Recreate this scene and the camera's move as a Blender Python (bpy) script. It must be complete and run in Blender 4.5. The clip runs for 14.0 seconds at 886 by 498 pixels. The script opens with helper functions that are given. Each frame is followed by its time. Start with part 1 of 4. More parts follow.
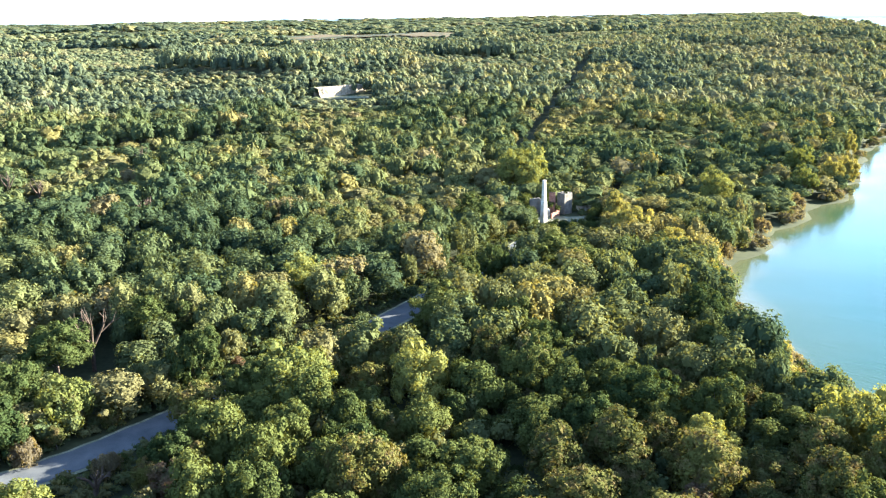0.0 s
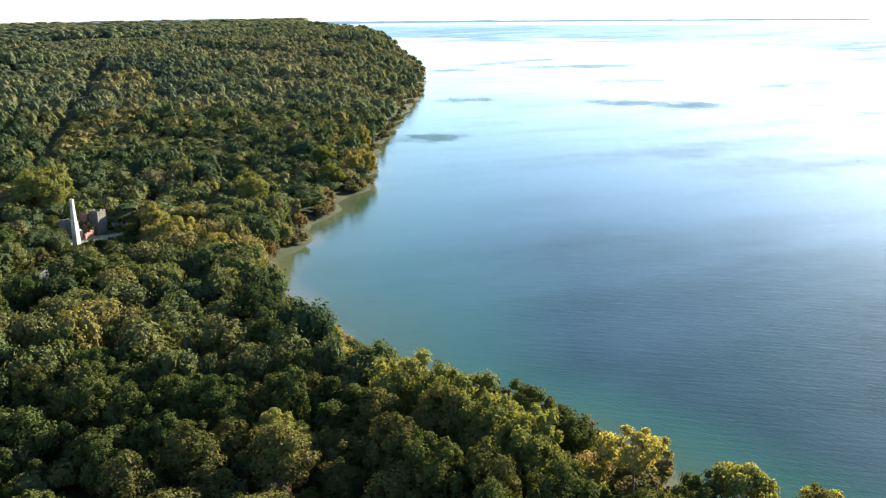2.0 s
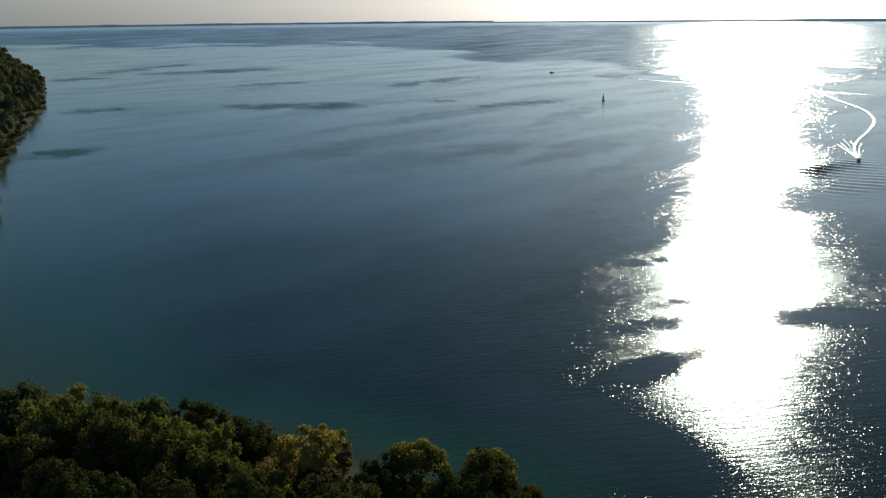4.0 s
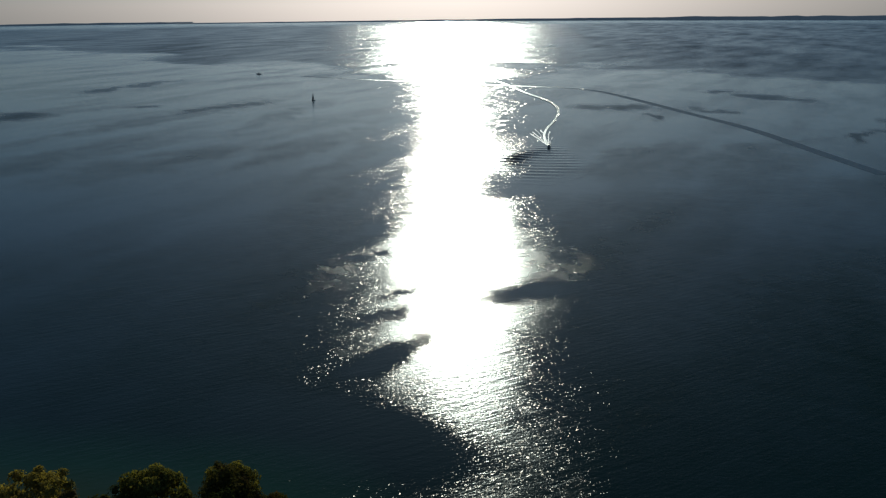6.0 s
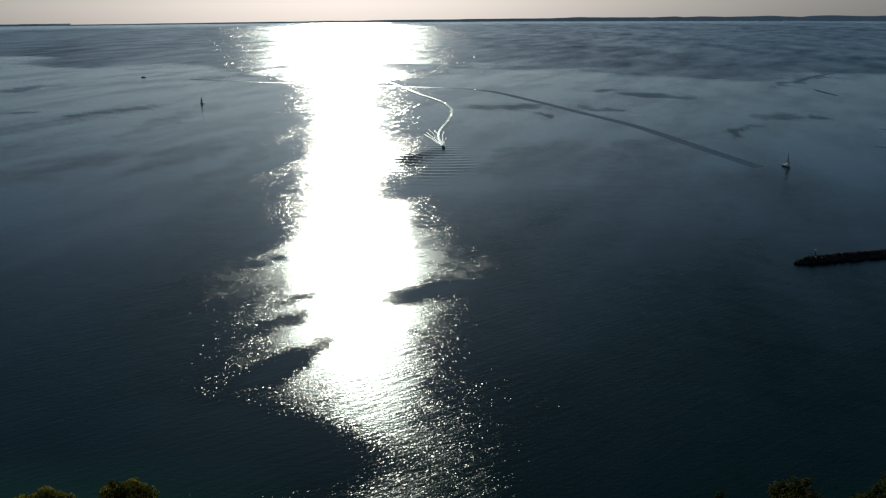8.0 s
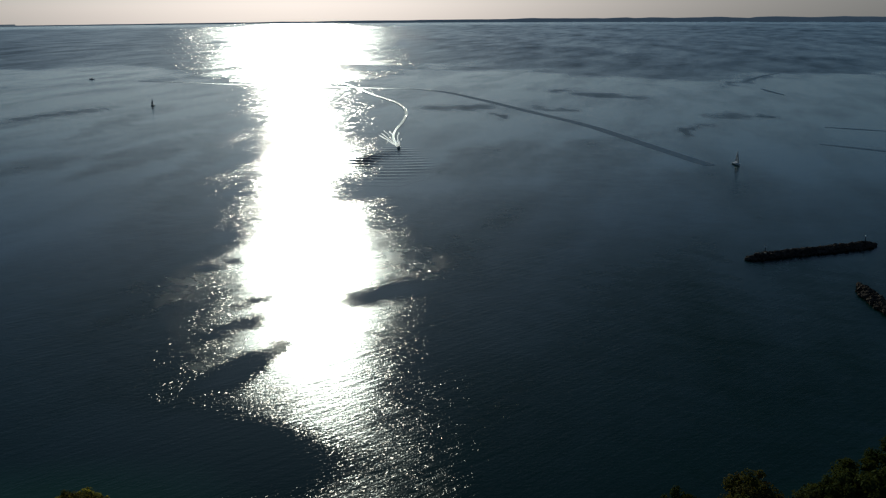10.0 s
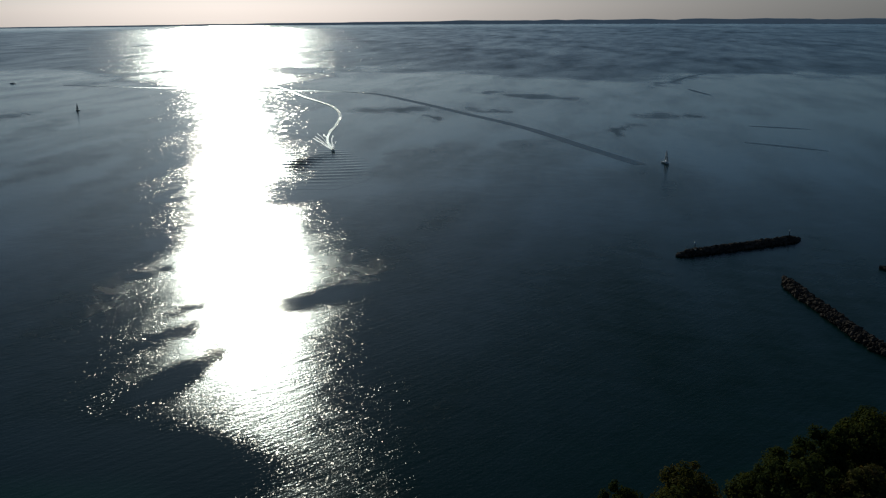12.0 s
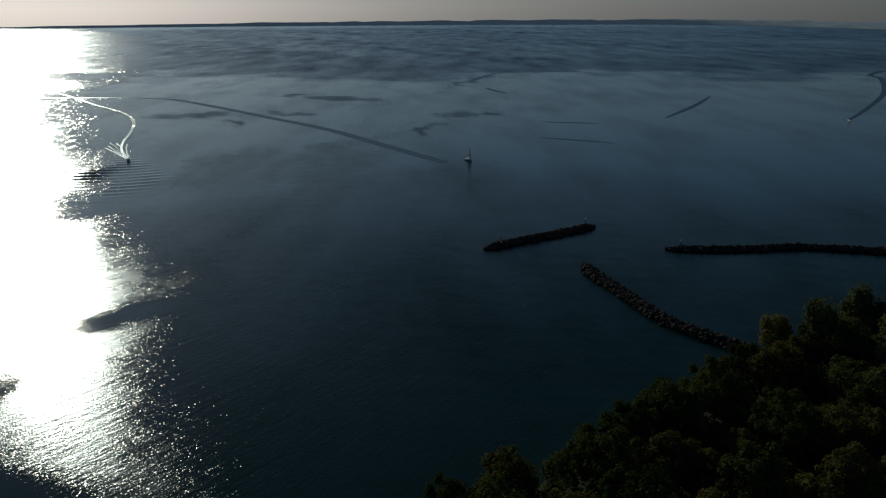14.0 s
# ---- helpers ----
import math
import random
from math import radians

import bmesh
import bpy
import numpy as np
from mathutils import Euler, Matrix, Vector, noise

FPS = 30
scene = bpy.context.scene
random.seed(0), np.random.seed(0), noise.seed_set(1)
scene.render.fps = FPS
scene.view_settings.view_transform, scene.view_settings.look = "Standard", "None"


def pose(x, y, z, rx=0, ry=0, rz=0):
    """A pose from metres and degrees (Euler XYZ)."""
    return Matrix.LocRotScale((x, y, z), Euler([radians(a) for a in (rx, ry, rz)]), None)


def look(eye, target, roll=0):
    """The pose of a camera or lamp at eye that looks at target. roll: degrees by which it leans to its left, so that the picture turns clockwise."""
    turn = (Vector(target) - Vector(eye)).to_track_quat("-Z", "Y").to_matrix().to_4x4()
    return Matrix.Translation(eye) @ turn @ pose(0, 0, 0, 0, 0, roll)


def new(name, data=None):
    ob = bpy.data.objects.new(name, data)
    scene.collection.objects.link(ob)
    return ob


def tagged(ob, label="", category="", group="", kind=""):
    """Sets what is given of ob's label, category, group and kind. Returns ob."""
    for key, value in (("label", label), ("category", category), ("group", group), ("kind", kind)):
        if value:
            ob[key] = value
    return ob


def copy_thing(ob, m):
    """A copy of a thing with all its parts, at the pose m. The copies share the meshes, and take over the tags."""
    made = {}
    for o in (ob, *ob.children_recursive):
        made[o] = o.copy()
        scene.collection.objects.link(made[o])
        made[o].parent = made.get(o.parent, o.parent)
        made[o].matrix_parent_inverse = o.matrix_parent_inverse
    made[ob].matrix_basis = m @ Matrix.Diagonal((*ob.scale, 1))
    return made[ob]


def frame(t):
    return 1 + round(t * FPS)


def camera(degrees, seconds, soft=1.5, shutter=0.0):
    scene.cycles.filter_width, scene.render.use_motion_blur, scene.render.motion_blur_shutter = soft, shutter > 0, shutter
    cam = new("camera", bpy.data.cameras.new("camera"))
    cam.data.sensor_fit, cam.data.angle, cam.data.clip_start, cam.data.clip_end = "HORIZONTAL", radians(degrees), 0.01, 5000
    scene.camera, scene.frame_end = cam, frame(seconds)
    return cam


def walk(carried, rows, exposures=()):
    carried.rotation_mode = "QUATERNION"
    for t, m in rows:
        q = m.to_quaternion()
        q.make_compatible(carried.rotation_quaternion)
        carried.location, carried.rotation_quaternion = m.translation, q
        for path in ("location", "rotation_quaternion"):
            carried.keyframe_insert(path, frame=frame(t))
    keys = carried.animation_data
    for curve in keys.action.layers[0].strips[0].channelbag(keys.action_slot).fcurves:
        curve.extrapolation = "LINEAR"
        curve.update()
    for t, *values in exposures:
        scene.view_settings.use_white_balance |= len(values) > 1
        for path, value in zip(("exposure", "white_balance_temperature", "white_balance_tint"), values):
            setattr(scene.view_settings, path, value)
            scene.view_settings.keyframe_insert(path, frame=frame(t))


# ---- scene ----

# ---------------------------------------------------------------- camera
EYE = 85.0
cam = camera(54.3, 14.0, soft=1.2)
walk(cam, [
    (0.0, pose(0, 0, EYE, 74.29, 0.83, -0.03)),
    (0.5, pose(0, 0, EYE, 74.24, 0.77, -7.83)),
    (1.0, pose(0, 0, EYE, 74.27, 0.62, -15.48)),
    (1.5, pose(0, 0, EYE, 74.28, 0.54, -23.09)),
    (2.0, pose(0, 0, EYE, 74.30, 0.53, -30.50)),
    (2.5, pose(0, 0, EYE, 74.32, 0.50, -37.17)),
    (3.0, pose(0, 0, EYE, 74.34, 0.56, -42.93)),
    (3.5, pose(0, 0, EYE, 74.35, 0.54, -48.31)),
    (4.0, pose(0, 0, EYE, 74.32, 0.52, -53.77)),
    (4.2, pose(0, 0, EYE, 74.31, 0.52, -55.91)),
    (6.3, pose(0, 0, EYE, 74.22, 0.47, -75.42)),
    (6.5, pose(0, 0, EYE, 74.23, 0.46, -77.08)),
    (7.0, pose(0, 0, EYE, 74.20, 0.44, -78.08)),
    (7.5, pose(0, 0, EYE, 74.22, 0.46, -78.90)),
    (8.0, pose(0, 0, EYE, 74.21, 0.44, -79.66)),
    (10.5, pose(0, 0, EYE, 74.26, 0.38, -83.25)),
    (11.0, pose(0, 0, EYE, 74.29, 0.38, -83.86)),
    (11.5, pose(0, 0, EYE, 74.36, 0.38, -84.96)),
    (12.0, pose(0, 0, EYE, 74.35, 0.36, -86.97)),
    (12.5, pose(0, 0, EYE, 74.37, 0.37, -90.16)),
    (13.0, pose(0, 0, EYE, 74.40, 0.40, -94.27)),
    (13.5, pose(0, 0, EYE, 74.40, 0.37, -97.40)),
    (14.0, pose(0, 0, EYE, 74.38, 0.35, -99.85)),
], exposures=[
    (0.0, 4.25, 5150, 8), (0.5, 4.25, 5180, 8), (1.0, 4.06, 5240, 8), (1.5, 3.6, 5300, 9), (2.0, 3.05, 5330, 8), (2.5, 2.5, 5280, 6), (3.0, 1.95, 5200, 2), (3.5, 1.16, 5120, 2),
    (4.2, 0.22, 5020, 2), (6.3, -0.54, 4980, 3), (8.0, -0.56, 4980, 3), (11.0, -0.56, 4980, 3), (12.5, -0.62, 4980, 4), (14.0, -0.84, 4940, 2)])

# ---------------------------------------------------------------- light
SUN_AZ, SUN_EL = 73.2, 16.5      # clockwise from +y, and above the horizon
world = bpy.data.worlds.new("sky")
scene.world = world
world.use_nodes = True
wn = world.node_tree
sky = wn.nodes.new("ShaderNodeTexSky")
sky.sky_type, sky.sun_disc = "NISHITA", False
sky.sun_elevation, sky.sun_rotation = radians(SUN_EL), radians(SUN_AZ)
sky.air_density, sky.dust_density, sky.ozone_density = 1.0, 0.5, 2.5
back = wn.nodes["Background"]
haze = wn.nodes.new("ShaderNodeHueSaturation")
level = wn.nodes.new("ShaderNodeSeparateXYZ")      # the low sky is whitened by mist over the lake
wn.links.new(wn.nodes.new("ShaderNodeTexCoord").outputs["Generated"], level.inputs[0])
clear = wn.nodes.new("ShaderNodeMapRange")
clear.inputs["From Max"].default_value, clear.inputs["To Min"].default_value, clear.inputs["To Max"].default_value = 0.16, 0.6, 0.81
wn.links.new(level.outputs["Z"], clear.inputs["Value"])
wn.links.new(clear.outputs["Result"], haze.inputs["Saturation"])
wn.links.new(sky.outputs["Color"], haze.inputs["Color"])
mist = wn.nodes.new("ShaderNodeMapRange")
mist.inputs["From Max"].default_value, mist.inputs["To Min"].default_value, mist.inputs["To Max"].default_value = 0.06, 1.0, 0.0
wn.links.new(level.outputs["Z"], mist.inputs["Value"])
dull = wn.nodes.new("ShaderNodeMix")
dull.data_type, dull.blend_type = "RGBA", "MULTIPLY"
dull.inputs[7].default_value = (0.93, 0.87, 0.85, 1)
wn.links.new(mist.outputs["Result"], dull.inputs[0])
wn.links.new(haze.outputs["Color"], dull.inputs[6])
wn.links.new(dull.outputs[2], back.inputs["Color"])
back.inputs["Strength"].default_value = 0.042
lamp = bpy.data.lights.new("sun", "SUN")
lamp.energy, lamp.angle, lamp.color = 3.9, radians(0.6), (1.0, 0.84, 0.57)
sun = new("sun", lamp)
sun_dir = Vector((math.sin(radians(SUN_AZ)) * math.cos(radians(SUN_EL)), math.cos(radians(SUN_AZ)) * math.cos(radians(SUN_EL)), math.sin(radians(SUN_EL))))
sun.matrix_world = look(sun_dir * 300, (0, 0, 0))

# ---------------------------------------------------------------- materials


class Nodes:
    """A material's node tree, with short ways to add and join nodes."""

    def __init__(self, name):
        self.mat = bpy.data.materials.new(name)
        self.mat.use_nodes = True
        self.tree = self.mat.node_tree
        self.tree.nodes.clear()
        self.out = self.tree.nodes.new("ShaderNodeOutputMaterial")

    def add(self, kind, inputs=None, **props):
        n = self.tree.nodes.new("ShaderNode" + kind)
        if "operation" in props:
            n.operation = props["operation"]
        if "use_clamp" in props:
            n.use_clamp = props["use_clamp"]
        if "attribute_name" in props:
            n.attribute_name = props["attribute_name"]
        if "data_type" in props:
            n.data_type = props["data_type"]
        if "blend_type" in props:
            n.blend_type = props["blend_type"]
        if "vector_type" in props:
            n.vector_type = props["vector_type"]
        if "distribution" in props:
            n.distribution = props["distribution"]
        for k, v in (inputs or {}).items():
            self.put(n.inputs[k], v)
        return n

    def put(self, socket, v):
        if isinstance(v, bpy.types.NodeSocket):
            self.tree.links.new(v, socket)
        elif isinstance(v, tuple) and socket.type == "RGBA" and len(v) == 3:
            socket.default_value = (*v, 1)
        else:
            socket.default_value = v

    def noise(self, vec, scale, detail=4.0, rough=0.55):
        return self.add("TexNoise", {"Vector": vec, "Scale": scale, "Detail": detail, "Roughness": rough}).outputs["Fac"]

    def place(self):
        return self.add("NewGeometry").outputs["Position"]

    def stretch(self, vec, sx, sy, sz=1.0, turn=0.0):
        return self.add("Mapping", {"Vector": vec, "Rotation": (0, 0, radians(turn)), "Scale": (1 / sx, 1 / sy, 1 / sz)}, vector_type="TEXTURE").outputs["Vector"]

    def ramp(self, fac, stops):
        r = self.add("ValToRGB", {"Fac": fac})
        el = r.color_ramp.elements
        while len(el) < len(stops):
            el.new(0.5)
        for e, (p, c) in zip(el, stops):
            e.position, e.color = p, (*c, 1)
        return r.outputs["Color"]

    def mix(self, fac, a, b, blend="MIX"):
        m = self.add("Mix", data_type="RGBA", blend_type=blend)
        self.put(m.inputs[0], fac), self.put(m.inputs[6], a), self.put(m.inputs[7], b)
        return m.outputs[2]

    def math(self, op, a, b=0.0, clamp=False):
        m = self.add("Math", operation=op, use_clamp=clamp)
        self.put(m.inputs[0], a), self.put(m.inputs[1], b)
        return m.outputs[0]

    def bump(self, height, strength=0.3, distance=0.05):
        return self.add("Bump", {"Height": height, "Strength": strength, "Distance": distance}).outputs["Normal"]

    def principled(self, color, rough=0.8, normal=None, metal=0.0, spec=0.3):
        p = self.add("BsdfPrincipled", {"Base Color": color, "Roughness": rough, "Metallic": metal, "Specular IOR Level": spec})
        if normal is not None:
            self.put(p.inputs["Normal"], normal)
        return p.outputs[0]

    def done(self, shader):
        self.tree.links.new(shader, self.out.inputs["Surface"])
        return self.mat


def grainy(name, low, high, scale=3.0, rough=0.85, spec=0.25, bump=0.4, depth=0.05, fine=30.0, metal=0.0):
    """A surface of two tones, mottled at a coarse and at a fine size."""
    n = Nodes(name)
    v = n.place()
    a, b = n.noise(v, scale, 5), n.noise(v, fine, 3)
    f = n.math("ADD", n.math("MULTIPLY", a, 0.65), n.math("MULTIPLY", b, 0.35))
    return n.done(n.principled(n.ramp(f, [(0.35, low), (0.65, high)]), rough, n.bump(f, bump, depth), metal, spec))


def leafy(name, dark, light, leak=0.30, alt=None, shade=0.66):
    """Foliage: tone differs from tree to tree and from clump to clump, and some light passes through the leaves."""
    dark, light = [c * shade for c in dark], [c * shade for c in light]
    n = Nodes(name)
    info = n.add("ObjectInfo").outputs["Random"]
    isle = n.add("NewGeometry").outputs["Random Per Island"]
    big = n.noise(n.place(), 0.35, 2)
    f = n.math("ADD", n.math("MULTIPLY", info, 0.55), n.math("ADD", n.math("MULTIPLY", isle, 0.14), n.math("MULTIPLY", big, 0.4)))
    col = n.ramp(f, [(0.15, dark), (0.95, light)])
    if alt:
        col = n.mix(n.ramp(n.noise(n.place(), 0.5, 3), [(0.5, (0, 0, 0)), (0.66, (1, 1, 1))]), col, alt)
    d = n.add("BsdfDiffuse", {"Color": col}).outputs[0]
    t = n.add("BsdfTranslucent", {"Color": n.mix(1.0, col, (1.42, 1.2, 0.42), "MULTIPLY")}).outputs[0]
    m = n.add("MixShader", {"Fac": leak})
    n.put(m.inputs[1], d), n.put(m.inputs[2], t)
    return n.done(m.outputs[0])


def woods(name, tones, leak):
    """Foliage of joined woods, whose tone per tree is stored as tint."""
    n = Nodes(name)
    tint = n.add("Attribute", attribute_name="tint").outputs["Fac"]
    isle = n.add("NewGeometry").outputs["Random Per Island"]
    fine = n.noise(n.place(), 0.9, 3, 0.7)
    col = n.ramp(tint, list(zip((0.0, 0.35, 0.62, 0.80, 0.92, 1.0), tones)))
    k = n.math("ADD", n.math("MULTIPLY", isle, 0.35), n.math("MULTIPLY", fine, 0.8))
    col = n.mix(1.0, col, n.ramp(k, [(0.2, (0.76, 0.77, 0.76)), (1.0, (1.12, 1.11, 1.08))]), "MULTIPLY")
    nor = n.bump(fine, 0.45, 0.5)
    d = n.add("BsdfDiffuse", {"Color": col, "Normal": nor}).outputs[0]
    t = n.add("BsdfTranslucent", {"Color": n.mix(1.0, col, (1.42, 1.2, 0.42), "MULTIPLY")}).outputs[0]
    m = n.add("MixShader", {"Fac": leak})
    n.put(m.inputs[1], d), n.put(m.inputs[2], t)
    return n.done(m.outputs[0])


def lake(name, ruffled=None, gloss=1.0):
    """Lake water: a sheen that widens with the wind and with the distance from the bank, and loose facets, sized for
    the camera's view, that flash in the sun.
    """
    n = Nodes(name)
    v = n.place()
    if ruffled is None:
        wind = n.add("Attribute", attribute_name="ruffle").outputs["Fac"]
        offshore = n.add("Attribute", attribute_name="offshore").outputs["Fac"]
        depth = n.add("Attribute", attribute_name="depth").outputs["Fac"]
        edge = n.math("SUBTRACT", n.noise(n.stretch(v, 0.16, 0.07, 1, -20), 1.0, 5, 0.65), 0.5)
        cloud = n.math("SUBTRACT", n.noise(n.stretch(v, 0.0065, 0.021, 1, -8), 1.0, 5, 0.58), 0.5)
        belt = n.math("SUBTRACT", n.noise(n.stretch(v, 0.0042, 0.0009, 1, -72), 1.0, 5, 0.6), 0.5)
        loose = n.math("ADD", n.math("MULTIPLY", edge, 0.75), n.math("MULTIPLY", belt, n.math("MULTIPLY", offshore, 0.9)))
        wind = n.math("ADD", wind, n.math("MULTIPLY", loose, n.math("ADD", 0.12, n.math("MULTIPLY", wind, 1.3))))
        wind = n.math("ADD", wind, n.math("MULTIPLY", cloud, n.math("ADD", 0.8, n.math("MULTIPLY", wind, 0.6))), True)
    else:
        wind, offshore, depth = ruffled, 0.9, 1.0
    # long low crests under the sheen
    train = n.noise(n.stretch(v, 0.085, 0.62, 1, -43), 1.0, 3, 0.6)
    cross = n.noise(n.stretch(v, 0.30, 1.1, 1, -75), 1.0, 2, 0.6)
    patter = n.noise(n.stretch(v, 1.2, 2.2, 1, 8), 1.0, 2, 0.6)
    crest = n.math("ADD", n.math("MULTIPLY", patter, 0.35), n.math("ADD", n.math("MULTIPLY", train, 0.7), n.math("MULTIPLY", cross, 0.35)))
    sheen_nor = n.bump(crest, n.math("ADD", 0.34, n.math("MULTIPLY", wind, 0.7)), 0.16)
    # facets get larger away from the bank, so glints stay fine from the camera
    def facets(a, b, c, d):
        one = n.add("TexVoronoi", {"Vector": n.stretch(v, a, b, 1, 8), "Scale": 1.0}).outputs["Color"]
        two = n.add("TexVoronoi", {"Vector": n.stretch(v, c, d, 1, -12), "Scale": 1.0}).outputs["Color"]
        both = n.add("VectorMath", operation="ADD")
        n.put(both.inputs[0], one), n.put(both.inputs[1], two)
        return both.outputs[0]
    chop = n.mix(n.math("MULTIPLY", n.math("SUBTRACT", offshore, 0.12), 12.0, True), facets(2.0, 3.6, 1.5, 2.7), facets(0.85, 2.8, 0.65, 2.0))
    chop = n.mix(n.math("MULTIPLY", n.math("SUBTRACT", offshore, 0.75), 12.0, True), chop, facets(0.18, 1.2, 0.13, 0.9))
    off = n.add("VectorMath", operation="SUBTRACT")
    n.put(off.inputs[0], chop), n.put(off.inputs[1], (1.0, 1.0, 1.0))
    much = n.add("VectorMath", operation="SCALE")
    n.put(much.inputs[0], off.outputs[0])
    n.put(much.inputs["Scale"], n.math("ADD", n.math("MULTIPLY", wind, n.math("ADD", 0.45, n.math("MULTIPLY", offshore, 0.05))), n.math("ADD", 0.03, n.math("MULTIPLY", offshore, 0.10))))
    flat = n.add("VectorMath", operation="MULTIPLY")
    n.put(flat.inputs[0], much.outputs[0]), n.put(flat.inputs[1], (1, 1, 0))
    up = n.add("VectorMath", operation="ADD")
    n.put(up.inputs[0], flat.outputs[0]), n.put(up.inputs[1], sheen_nor)
    unit = n.add("VectorMath", operation="NORMALIZE")
    n.put(unit.inputs[0], up.outputs[0])
    mott = n.math("ADD", depth, n.math("MULTIPLY", n.math("SUBTRACT", n.noise(n.stretch(v, 0.05, 0.05), 1, 4), 0.5), 0.14))
    col = n.ramp(mott, [(0.0, (0.080, 0.080, 0.042)), (0.10, (0.027, 0.048, 0.023)), (0.4, (0.012, 0.041, 0.025)), (0.7, (0.0065, 0.027, 0.018)), (1.0, (0.0026, 0.0135, 0.0105))])
    body = n.add("BsdfDiffuse", {"Color": col}).outputs[0]
    rough = n.math("ADD", n.math("ADD", 0.115, n.math("MULTIPLY", offshore, 0.085)), n.math("MULTIPLY", wind, n.math("ADD", 0.34, n.math("MULTIPLY", offshore, -0.05))))
    tint = (0.90, 0.95, 0.955)
    sheen = n.add("BsdfAnisotropic", {"Color": tint, "Roughness": rough, "Normal": sheen_nor}, distribution="BECKMANN").outputs[0]
    flash = n.add("BsdfAnisotropic", {"Color": (1.0, 0.93, 0.86), "Roughness": n.math("ADD", 0.16, n.math("MULTIPLY", offshore, 0.04)), "Normal": unit.outputs[0]}, distribution="BECKMANN").outputs[0]
    gl = n.add("MixShader", {"Fac": 0.16})
    n.put(gl.inputs[1], sheen), n.put(gl.inputs[2], flash)
    # rippled water shows more of its own depth and less of the low sky
    veil = n.math("MAXIMUM", 0.35, n.math("SUBTRACT", 1.0, n.math("MULTIPLY", wind, 0.8)))
    fr = n.math("MULTIPLY", n.add("Fresnel", {"IOR": 1.33, "Normal": sheen_nor}).outputs[0], n.math("MULTIPLY", gloss, veil))
    m = n.add("MixShader", {"Fac": fr})
    n.put(m.inputs[1], body), n.put(m.inputs[2], gl.outputs[0])
    return n.done(m.outputs[0])


LEAF = {
    "green": leafy("leaf_green", (0.036, 0.056, 0.021), (0.125, 0.136, 0.038), leak=0.22, shade=0.6),
    "olive": leafy("leaf_olive", (0.062, 0.074, 0.026), (0.178, 0.170, 0.046), alt=(0.092, 0.070, 0.030), leak=0.24, shade=0.56),
    "yellow": leafy("leaf_yellow", (0.085, 0.100, 0.028), (0.195, 0.190, 0.054), alt=(0.084, 0.098, 0.036), shade=0.92, leak=0.38),
    "gold": leafy("leaf_gold", (0.120, 0.116, 0.034), (0.265, 0.228, 0.066), alt=(0.110, 0.115, 0.042), shade=1.05, leak=0.42),
    "rust": leafy("leaf_rust", (0.074, 0.050, 0.034), (0.170, 0.112, 0.064), alt=(0.074, 0.074, 0.034), shade=0.68),
    "grey": leafy("leaf_grey", (0.095, 0.080, 0.050), (0.200, 0.165, 0.105), shade=0.8, leak=0.5),
}
WOODS = woods("woods_foliage", [(0.040, 0.055, 0.028), (0.067, 0.081, 0.035), (0.097, 0.101, 0.039), (0.114, 0.102, 0.045), (0.152, 0.133, 0.045), (0.114, 0.094, 0.060)], 0.29)
# the same woods further off, paler and bluer: haze put into the colour
HAZED_WOODS = woods("hazed_foliage", [(0.055, 0.069, 0.046), (0.092, 0.106, 0.059), (0.128, 0.134, 0.067), (0.145, 0.136, 0.072), (0.176, 0.158, 0.063), (0.130, 0.110, 0.072)], 0.36)
WATER = lake("lake_water")
RUFFLED = lake("ruffled_water", 0.62, 0.6)
FOAM = grainy("foam", (0.45, 0.48, 0.5), (0.8, 0.82, 0.83), 0.6, 0.6, 0.3, 0.6, 0.2, 3.0)
GELCOAT = grainy("white_hull", (0.62, 0.62, 0.6), (0.78, 0.78, 0.76), 1.0, 0.35, 0.5, 0.02, 0.01)
DARKPAINT = grainy("dark_paint", (0.015, 0.017, 0.02), (0.04, 0.04, 0.045), 1.5, 0.5, 0.4, 0.05, 0.01)
STEEL = grainy("galvanised_steel", (0.35, 0.36, 0.37), (0.5, 0.5, 0.5), 4.0, 0.45, 0.5, 0.05, 0.01, 30.0, 0.8)
BARK = grainy("bark", (0.05, 0.04, 0.03), (0.14, 0.11, 0.085), 2.0, 0.9)
DEADWOOD = grainy("dead_wood", (0.03, 0.021, 0.015), (0.075, 0.05, 0.034), 1.5, 0.9)
SOIL = grainy("forest_floor", (0.018, 0.022, 0.010), (0.048, 0.050, 0.022), 0.08, 0.95, 0.1, 0.5, 0.2, 0.9)
ASPHALT = grainy("asphalt", (0.045, 0.048, 0.052), (0.09, 0.09, 0.09), 0.25, 0.9, 0.2, 0.2, 0.02, 6.0)
VERGE = grainy("gravel_verge", (0.08, 0.085, 0.04), (0.24, 0.22, 0.15), 0.5, 0.95, 0.1, 0.4, 0.05, 5.0)
ROCK = grainy("armour_stone", (0.026, 0.021, 0.017), (0.085, 0.068, 0.054), 0.7, 1.0, 0.04, 0.5, 0.08, 4.0)
LIMESTONE = grainy("limestone", (0.13, 0.105, 0.07), (0.30, 0.245, 0.17), 0.4, 0.9, 0.2, 0.8, 0.4, 1.6)
STRAW = grainy("dry_field", (0.055, 0.040, 0.019), (0.10, 0.074, 0.036), 0.02, 0.95, 0.1, 0.3, 0.2, 0.3)
CONCRETE = grainy("weathered_concrete", (0.28, 0.25, 0.20), (0.50, 0.45, 0.37), 0.5, 0.9, 0.2, 0.4, 0.05, 4.0)
